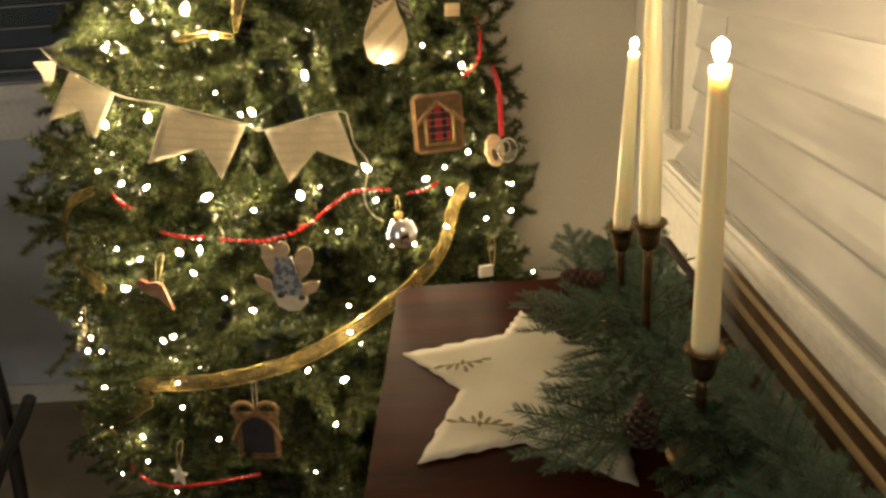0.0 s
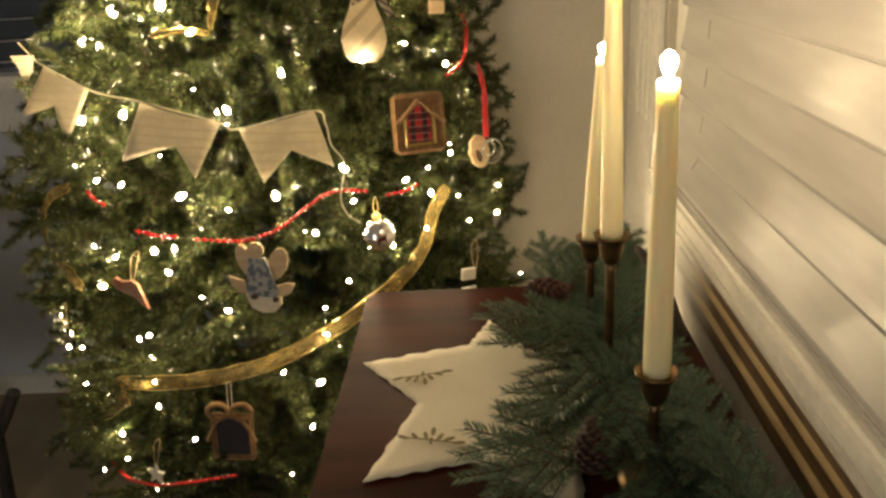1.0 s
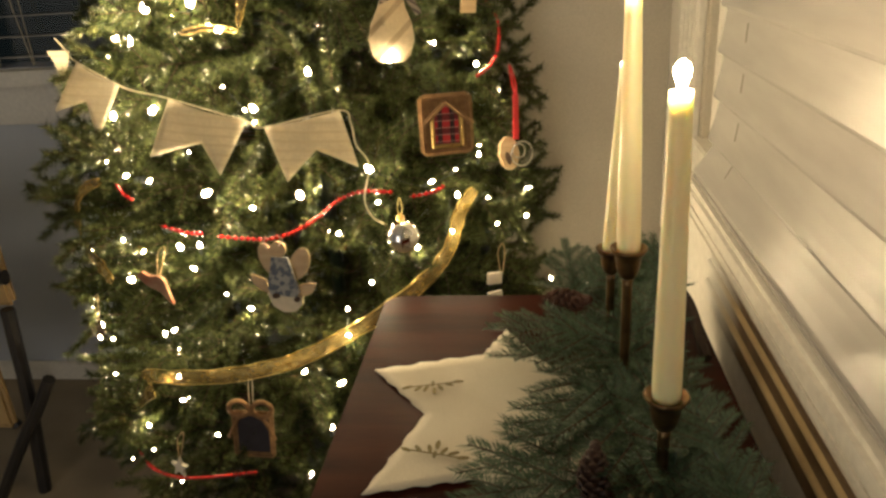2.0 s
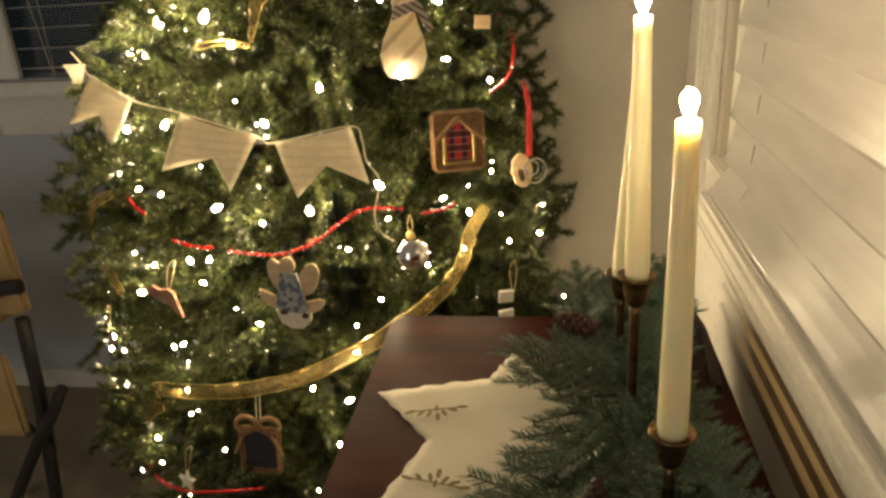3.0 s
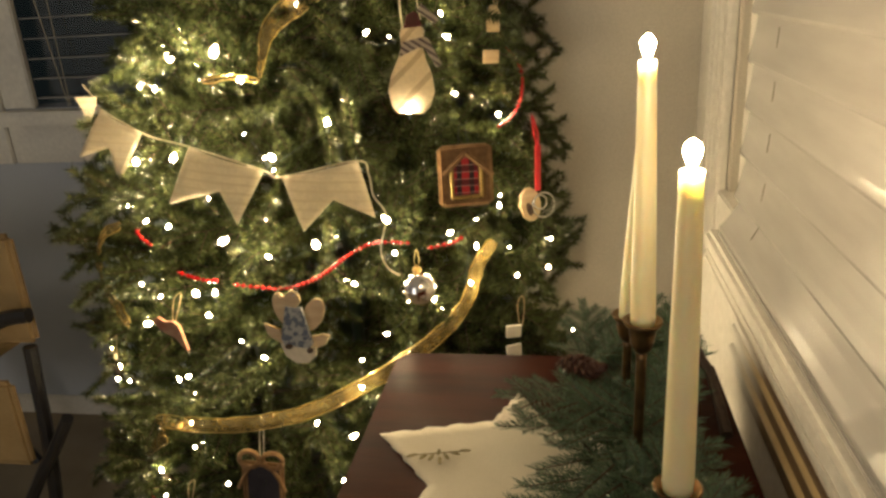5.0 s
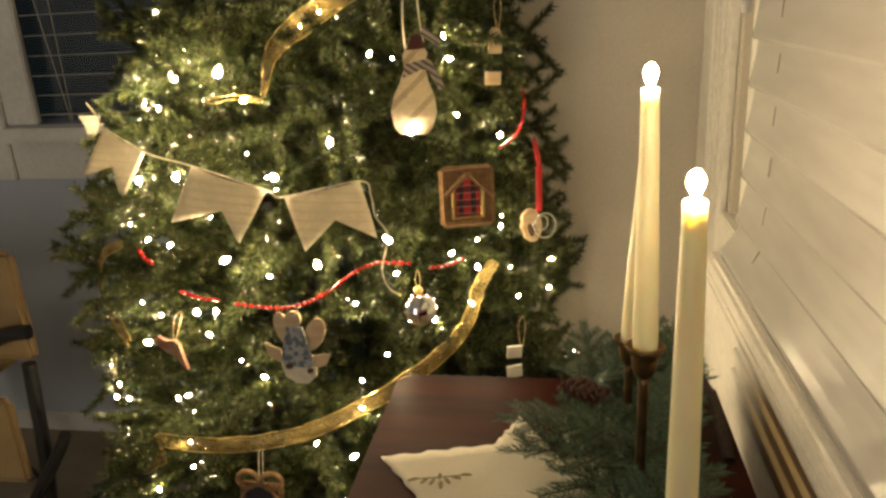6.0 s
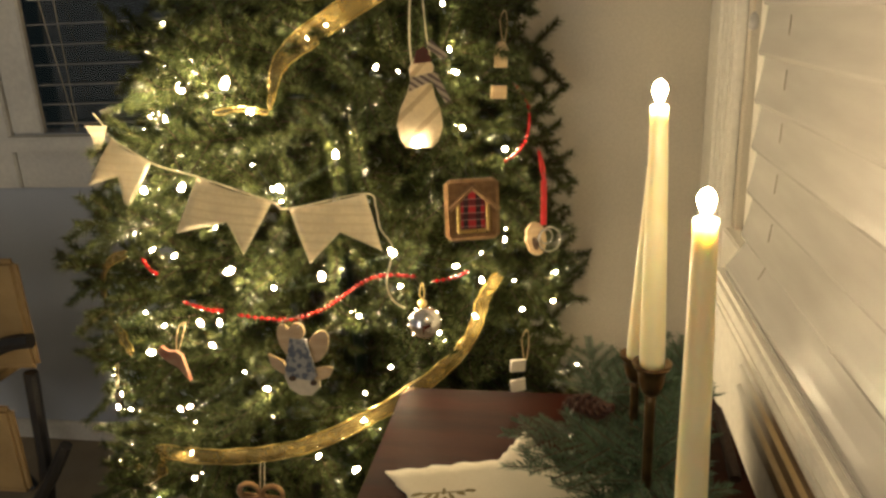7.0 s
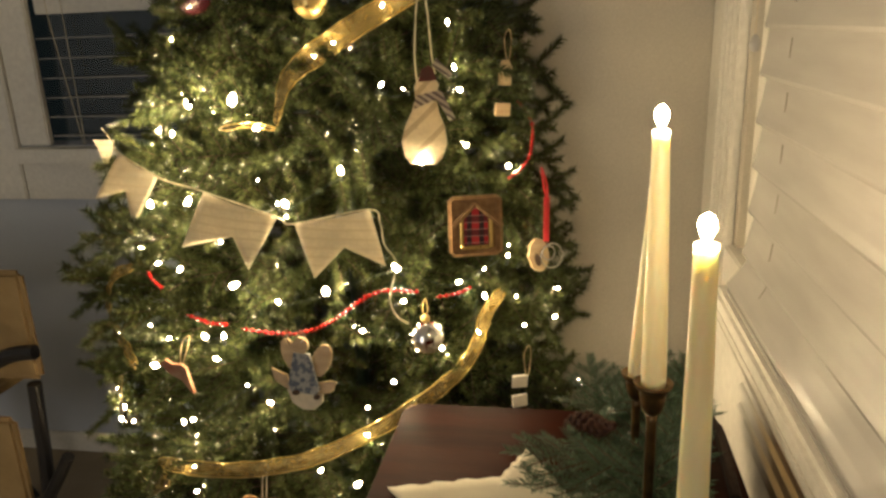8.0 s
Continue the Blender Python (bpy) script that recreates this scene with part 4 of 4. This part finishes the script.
def cutout_ornament():
    """A wooden cut-out figure with rounded wings and a blue printed dress: one plain shape."""
    p = tree_front(-0.186, 0.725, 0.035)
    bm = bmesh.new()
    def add(points, thick, y, m):
        n0 = len(bm.faces)
        plate(points, thick, bm, "xz", y)
        bm.faces.ensure_lookup_table()
        for f in bm.faces[n0:]:
            f.material_index = m
    add(oval(-0.022, 0.026, 0.012, 0.026, 16, 0.35), 0.006, 0.004, 0)
    add(oval(0.026, 0.018, 0.015, 0.026, 16, -0.35), 0.006, 0.004, 0)
    add(oval(-0.004, 0.042, 0.012, 0.013, 16), 0.007, -0.003, 0)
    add([(-0.014, 0.032), (0.010, 0.030), (0.026, -0.026), (0.020, -0.032), (-0.018, -0.028), (-0.022, -0.018)], 0.008, -0.004, 1)
    add([(-0.026, -0.006), (-0.050, 0.004), (-0.046, -0.012), (-0.038, -0.020), (-0.022, -0.028)], 0.006, 0.002, 0)
    add([(0.022, -0.016), (0.040, -0.012), (0.050, -0.014), (0.044, -0.028), (0.030, -0.034), (0.020, -0.028)], 0.006, 0.002, 0)
    add([(-0.024, -0.026), (0.030, -0.032), (0.030, -0.044), (0.018, -0.056), (0.0, -0.056), (-0.016, -0.046)], 0.007, -0.003, 2)
    add(oval(-0.010, -0.029, 0.006, 0.004, 10), 0.004, -0.011, 3)
    add(oval(0.022, -0.035, 0.005, 0.004, 10), 0.004, -0.011, 3)
    me = bpy.data.meshes.new("wooden_cutout_ornament")
    bmesh.ops.recalc_face_normals(bm, faces=bm.faces)
    bm.to_mesh(me)
    bm.free()
    for m in (TAN_WOOD, BLUE_PRINT, mat("ivory_felt", (0.72, 0.64, 0.48), (0.62, 0.54, 0.38), 0.8, scale=50), BARK):
        me.materials.append(m)
    ob = tagged(new("wooden_cutout_ornament", me), "pale wooden cut-out ornament with blue printed cloth", "ornament")
    ob.location, ob.rotation_euler = p, (radians(-10), radians(2), radians(4))
    return ob


cutout_ornament()
loop = thing("wire_hanger", tree_front(-0.19, 0.772, 0.045), "thin wire loop holding a wooden ornament", "hanger")
hanger(loop, [(-0.012, 0, 0.0), (-0.016, 0, 0.014), (0.0, 0.004, 0.020), (0.014, 0, 0.016), (0.006, 0, 0.004)], 0.0009, CHROME)


def mirror_ball():
    p = tree_front(-0.010, 0.757, 0.024)
    o = thing("ball_ornament", p, "shiny silver glass ball ornament on the tree", "ornament")
    bm = bmesh.new()
    bmesh.ops.create_uvsphere(bm, u_segments=32, v_segments=20, radius=0.029)
    part("ball", bm, CHROME, o, smooth=True)
    part("cap", lathe([(0.007, 0.0275), (0.007, 0.034), (0.004, 0.036)], 14), GOLD_EDGE, o, "ridged gold cap", True)
    hanger(o, [(0, 0, 0.035), (0.004, 0.002, 0.045), (0.0, 0.006, 0.062), (-0.004, 0.002, 0.045), (0, 0, 0.036)], 0.0008, GOLD_EDGE)
    return o


mirror_ball()


def heart_frame():
    p = tree_front(-0.275, 0.455, 0.03)
    o = thing("bow_frame_ornament", p, "dark square ornament with jute frame and bow", "ornament")
    o.rotation_euler = (radians(-6), radians(3), 0)
    part("panel", box(-0.028, 0.028, 0, 0.004, -0.050, 0.020, 0.001), DARK, o, "dark cloth panel")
    for x0, x1, z0, z1 in ((-0.036, -0.027, -0.056, 0.026), (0.027, 0.036, -0.056, 0.026), (-0.036, 0.036, -0.060, -0.050), (-0.036, 0.036, 0.018, 0.027)):
        part("border", box(x0, x1, -0.005, 0.006, z0, z1, 0.004, 2), BROWN_JUTE, o)
    for s in (-1, 1):
        path = [Vector((s * (0.020 + 0.017 * math.cos(a)), -0.006, 0.034 + 0.014 * math.sin(a))) for a in (2 * math.pi * k / 16 for k in range(17))]
        part("bow_loop", tube(path, 0.0042, 7), BROWN_JUTE, o, smooth=True)
        part("bow_tail", tube(smooth_path([Vector((0, -0.007, 0.03)), Vector((s * 0.022, -0.008, 0.016)), Vector((s * 0.040, -0.007, -0.02))], 4), 0.0034, 7), BROWN_JUTE, o)
    hanger(o, [(-0.003, 0, 0.03), (-0.004, 0.004, 0.075), (0.0, 0.012, 0.105), (0.003, 0.004, 0.075), (0.003, 0, 0.03)])
    return o


heart_frame()


def small_cutout(name, label, x, z, shape, material, turn, out=0.02, thick=0.006, string=True):
    p = tree_front(x, z, out)
    o = thing(name, p, label, "ornament")
    o.rotation_euler = (0, turn, 0.45 * (radians(90) + math.atan2(p.y - CY, p.x - CX)))
    top = max(shape, key=lambda q: q[1])
    part("shape", plate(shape, thick, None, "xz", thick / 2), material, o)
    if string:
        hanger(o, [(top[0] - 0.002, 0, top[1] - 0.002), (top[0] - 0.006, 0.006, top[1] + 0.035), (top[0] + 0.004, 0.010, top[1] + 0.05), (top[0] + 0.006, 0.004, top[1] + 0.03), (top[0] + 0.002, 0, top[1] - 0.002)], 0.0008, TWINE)
    return o


BIRD = [(-0.034, 0.006), (-0.026, 0.016), (-0.012, 0.012), (0.004, 0.018), (0.014, 0.014), (0.026, -0.010), (0.034, -0.026), (0.024, -0.022), (0.010, -0.010), (-0.008, -0.008), (-0.020, -0.004)]
STAR = [((0.018 if k % 2 == 0 else 0.008) * math.sin(math.pi * k / 5), (0.024 if k % 2 == 0 else 0.009) * math.cos(math.pi * k / 5)) for k in range(10)]
TAG = [(-0.013, -0.011), (0.013, -0.011), (0.013, 0.010), (-0.013, 0.010)]
COTTAGE = [(-0.011, -0.020), (0.011, -0.020), (0.012, 0.010), (0.004, 0.022), (-0.006, 0.022), (-0.012, 0.010)]
WHITE_WOOD = mat("white_wash_wood", (0.74, 0.70, 0.60), (0.6, 0.56, 0.46), 0.7, scale=40, fine=150, bump=0.3)
RUST = mat("rust_felt", (0.30, 0.11, 0.06), (0.40, 0.26, 0.16), 0.85, scale=45, fine=300)
small_cutout("bird_ornament", "rust and tan felt bird ornament on twine", -0.420, 0.692, BIRD, RUST, radians(14))
small_cutout("star_ornament", "small whitewashed wooden star ornament", -0.458, 0.318, STAR, WHITE_WOOD, radians(10))
small_cutout("tag_ornament", "small ivory wooden tag ornament", 0.128, 0.632, TAG, WHITE_WOOD, radians(4))
small_cutout("tag_ornament", "small ivory wooden tag ornament", 0.128, 0.597, TAG, WHITE_WOOD, radians(-3), string=False)
small_cutout("cottage_ornament", "small cream wooden cottage ornament", 0.098, 1.138, COTTAGE, TAN_WOOD, radians(4))
small_cutout("tag_ornament", "small cream wooden tag ornament", 0.096, 1.082, TAG, TAN_WOOD, radians(4), string=False)
small_cutout("tassel_ornament", "silvery tassel ornament among the branches", -0.650, 0.52, STAR, CHROME, 0, 0.01)


def glass_ball(x, z, r, colour, label):
    o = thing("ball_ornament", tree_front(x, z, 0.0), label, "ornament")
    bm = bmesh.new()
    bmesh.ops.create_uvsphere(bm, u_segments=28, v_segments=18, radius=r)
    part("ball", bm, colour, o, smooth=True)
    part("cap", lathe([(0.006, r * 0.95), (0.006, r + 0.006), (0.003, r + 0.007)], 12), GOLD_EDGE, o, smooth=True)
    hanger(o, [(0, 0, r + 0.006), (0.003, 0.004, r + 0.02), (0, 0.01, r + 0.035), (-0.003, 0.004, r + 0.02), (0, 0, r + 0.006)], 0.0008, GOLD_EDGE)


glass_ball(-0.185, 1.262, 0.026, GOLD_EDGE, "gold glass ball ornament high on the tree")
glass_ball(-0.395, 1.285, 0.034, mat("wine_glass_ball", (0.05, 0.010, 0.014), (0.03, 0.006, 0.010), 0.25, scale=30, coat=0.5), "dark wine-red ball ornament high on the tree")


# ---- fir greens and cones on the table ----
def comb(rng, stems, step, length, width):
    """Two neat rows of flat needles along each stem, and a sparse upper row."""
    tris = []
    for a, b in stems:
        a, b = np.array(a), np.array(b)
        d = b - a
        L = np.linalg.norm(d)
        d = d / L
        side = np.cross(d, (0, 0, 1.0))
        side /= np.linalg.norm(side)
        up = np.cross(side, d)
        n = int(L / step)
        for row, lift in ((1, 0.12), (-1, 0.12), (1, 0.5), (-1, 0.5), (0, 1.0)):
            for k in range(n):
                if row == 0 and k % 3 or lift == 0.5 and k % 3:
                    continue
                t = (k + rng.uniform(-0.35, 0.35)) / n
                way = side * row * (1 - 0.4 * lift) + up * (lift + rng.uniform(-0.12, 0.12)) + d * (0.55 + 0.5 * t + rng.uniform(-0.10, 0.10))
                way /= np.linalg.norm(way)
                ln = length * (1.0 - 0.35 * max(0, t - 0.6)) * rng.uniform(0.85, 1.08) * (0.85 if lift > 0.3 else 1)
                root = a + d * (t * L)
                flat = np.cross(way, up + rng.normal(size=3) * 0.25)
                flat = flat / (np.linalg.norm(flat) + 1e-6) * width / 2
                mid = root + way * ln * 0.55
                tris += [root - flat * 0.6, root + flat * 0.6, mid + flat, root - flat * 0.6, mid + flat, mid - flat, mid - flat, mid + flat, root + way * ln]
    return np.array(tris)


def bough_mesh(seed, L=0.19):
    rng = np.random.default_rng(seed + 50)
    stems = [((0, 0, 0), (L * 0.5, 0, 0.008)), ((L * 0.5, 0, 0.008), (L, 0.004, 0.004))]
    for k in range(7):
        s = 0.14 + 0.66 * (k + rng.uniform(0, 0.5)) / 7
        side = 1 if k % 2 else -1
        ang = radians(rng.uniform(36, 50)) * side
        ln = (1 - s * 0.7) * L * rng.uniform(0.42, 0.6)
        root = (L * s, 0, 0.008)
        stems.append((root, (L * s + ln * math.cos(ang), ln * math.sin(ang), 0.008 + rng.uniform(-0.006, 0.006))))
    v = comb(rng, stems, 0.0025, 0.0190, 0.00135)
    leaf = bpy.data.meshes.new("needles")
    leaf.from_pydata([tuple(q) for q in v], [], [(i, i + 1, i + 2) for i in range(0, len(v), 3)])
    leaf.materials.append(FIR)
    bm = bmesh.new()
    for a, b in stems:
        tube([Vector(a), (Vector(a) + Vector(b)) / 2, Vector(b)], 0.0013, 5, bm, 0.6)
    twig = bpy.data.meshes.new("stem")
    bm.to_mesh(twig)
    bm.free()
    twig.materials.append(BARK)
    return twig, leaf


BOUGHS = [bough_mesh(s) for s in range(6)]


def fir_bough(x, y, z, turn, tilt=0.0, roll=0.0, size=1.0, k=0):
    ob = thing("fir_bough", (x, y, z), "blue-green fir bough lying on the table", "greenery", "fir boughs on the table")
    ob.rotation_euler, ob.scale = (radians(roll), radians(-tilt), radians(turn)), (size, size, size)
    for name, mesh in zip(("stem", "needles"), BOUGHS[k % 6]):
        piece = new(name, mesh)
        piece.parent = ob
    return ob


# boughs whose tips show over the doily, then the bed of greens along the window side
fir_bough(0.300, 0.860, 0.772, 196, 2, 0, 0.95, 0)
fir_bough(0.305, 0.930, 0.775, 212, 3, 8, 0.85, 1)
fir_bough(0.285, 0.990, 0.796, 171, 3, -5, 0.74, 2)
fir_bough(0.285, 0.970, 0.790, 180, 1, 6, 0.72, 3)
fir_bough(0.300, 0.735, 0.775, 248, 4, 10, 0.8, 4)
fir_bough(0.262, 0.795, 0.786, 192, 2, 0, 0.72, 1)
fir_bough(0.240, 0.790, 0.780, 200, 0, 4, 0.50, 3)
fir_bough(0.300, 0.830, 0.790, 244, 1, 5, 0.50, 4)
fir_bough(0.312, 0.835, 0.782, 262, 3, 0, 0.80, 0)
fir_bough(0.335, 0.800, 0.784, 272, 3, -6, 0.72, 2)
fir_bough(0.284, 0.790, 0.776, 258, 2, 5, 0.62, 5)
fir_bough(0.275, 0.700, 0.772, 236, 3, -6, 0.70, 1)
fir_bough(0.300, 0.700, 0.770, 205, 2, 0, 0.9, 5)
rng = random.Random(21)
for i in range(46):
    y = 0.52 + 0.70 * (i + rng.random()) / 46
    x = rng.uniform(0.235, 0.385) + (0.02 if y > 1.1 else 0)
    turn = rng.choice((90, 270, 75, 105, 250, 285, 60, 130)) + rng.uniform(-25, 25)
    if x < 0.30 and 60 > abs(turn - 180):
        turn += 90
    tilt = rng.uniform(-4, 14)
    size = rng.uniform(0.62, 0.95)
    a = radians(turn)
    x = min(x, 0.318 - max(0, math.cos(a)) * 0.12 * size)
    x = max(x, 0.19 + max(0, -math.cos(a)) * 0.2 * size)
    y = min(y, 1.235 - max(0, math.sin(a)) * 0.2 * size)
    # one tip of the doily stays bare beside the first cone
    if any(math.hypot(x + d * math.cos(a) - 0.232, y + d * math.sin(a) - 0.750) < 0.042 for d in (0, 0.05 * size, 0.1 * size, 0.15 * size, 0.19 * size)):
        continue
    fir_bough(x, y, 0.766 + rng.uniform(0, 0.030), turn, tilt * 0.6, rng.uniform(-14, 14), size, i)
for i in range(11):
    fir_bough(rng.uniform(0.316, 0.346), 0.44 + 0.038 * i, 0.800 + rng.uniform(0, 0.010), rng.choice((92, 98, 262, 268, 105)), rng.uniform(-2, 6), rng.uniform(-15, 15), rng.uniform(0.42, 0.6), i)
fir_bough(0.245, 1.120, 0.775, 95, 24, 0, 0.55, 1)
fir_bough(0.300, 1.130, 0.780, 80, 26, 0, 0.55, 2)
fir_bough(0.330, 1.120, 0.780, 80, 24, 20, 0.55, 3)


def cut_twig():
    o = thing("cut_twig", (0.346, 1.120, 0.825), "dark brown cut fir twig sticking out of the greens", "twig")
    part("bark", tube(smooth_path([Vector(p) for p in ((-0.003, 0.008, 0.0), (0.0, 0.0, -0.001), (0.010, -0.030, -0.016), (0.019, -0.056, -0.029), (0.022, -0.120, -0.052))], 5), 0.0048, 9, None, 1.25), DARK_BARK, o)
    return o


cut_twig()


def pine_cone(x, y, z, size, material, turn, label):
    o = thing("pine_cone", (x, y, z), label, "pine cone", "pine cones among the greens")
    o.rotation_euler = [radians(a) for a in turn]
    part("core", lathe([(0.004 * size, -0.024 * size), (0.010 * size, -0.010 * size), (0.009 * size, 0.010 * size), (0.003 * size, 0.026 * size)], 12), material, o)
    mesh = None
    for k in range(64):
        u = k / 63
        h = (-0.024 + 0.050 * u) * size
        r = size * 0.017 * math.sin(math.pi * min(1, 0.22 + 0.74 * u)) ** 0.8
        a = k * 2.39996
        if mesh is None:
            bm = bmesh.new()
            pts = [(-0.003, 0.0), (-0.0052, 0.6), (-0.003, 0.95), (0.0, 1.05), (0.003, 0.95), (0.0052, 0.6), (0.003, 0.0)]
            lo = [bm.verts.new((v * 0.011, w, -0.0012 + 0.002 * v)) for w, v in pts]
            hi = [bm.verts.new((v * 0.011, w, 0.0010 + 0.003 * v * v)) for w, v in pts]
            bm.faces.new(lo), bm.faces.new(list(reversed(hi)))
            for i in range(7):
                j = (i + 1) % 7
                bm.faces.new((lo[i], hi[i], hi[j], lo[j]))
            ob = mesh = part("scale", bm, material, o)
        else:
            ob = mesh.copy()
            scene.collection.objects.link(ob)
        q = max(0.0, r - 0.008 * size)
        ob.location = (q * math.cos(a), q * math.sin(a), h)
        ob.rotation_euler = (0, -radians(12 + 50 * u), a)
        ob.scale = (size, size, size)
    return o


pine_cone(0.236, 0.782, 0.803, 0.76, CONE_A, (-14, 8, 20), "dark brown pine cone standing in the greens")
pine_cone(0.226, 1.062, 0.806, 0.95, CONE_B, (70, 10, 60), "reddish-brown pine cone lying in the greens")


# ---- chair by the back wall ----
def folding_chair():
    c = thing("folding_chair", (-1.186, 1.66, 0), "tan and black chair standing beside the tree", "chair")
    def sheet(name, x0, x1, y0, y1, z0, z1, label):
        bm = box(x0, x1, y0, y1, z0, z1, 0.012, 3)
        return part(name, bm, CANVAS, c, label, False)
    sheet("backrest", -0.25, 0.250, 0.0, 0.018, 0.50, 0.755, "tan fabric backrest")
    sheet("seat", -0.25, 0.09, -0.06, 0.20, 0.425, 0.462, "tan fabric seat")
    sheet("skirt", -0.25, 0.185, -0.035, -0.02, 0.20, 0.42, "tan fabric side panel")
    def bar(name, pts, r=0.014):
        part(name, tube(smooth_path([Vector(p) for p in pts], 5), r, 8), BLACK, c)
    bar("armrest", [(0.275, -0.03, 0.585), (0.22, -0.035, 0.578), (0.12, -0.035, 0.545), (-0.10, -0.035, 0.54), (-0.25, -0.035, 0.545)], 0.017)
    bar("leg", [(0.240, -0.012, 0.50), (0.232, -0.012, 0.40), (0.226, -0.012, 0.31), (0.212, -0.012, 0.19), (0.185, -0.012, 0.0)], 0.015)
    bar("leg", [(0.318, -0.05, 0.345), (0.262, -0.045, 0.26), (0.205, -0.045, 0.18), (0.09, -0.045, 0.0)], 0.014)
    bar("leg", [(-0.222, 0.012, 0.50), (-0.205, 0.012, 0.30), (-0.13, 0.012, 0.0)], 0.016)
    bar("leg", [(-0.30, 0.24, 0.42), (-0.21, 0.24, 0.25), (-0.06, 0.24, 0.0)], 0.015)
    return c


folding_chair()
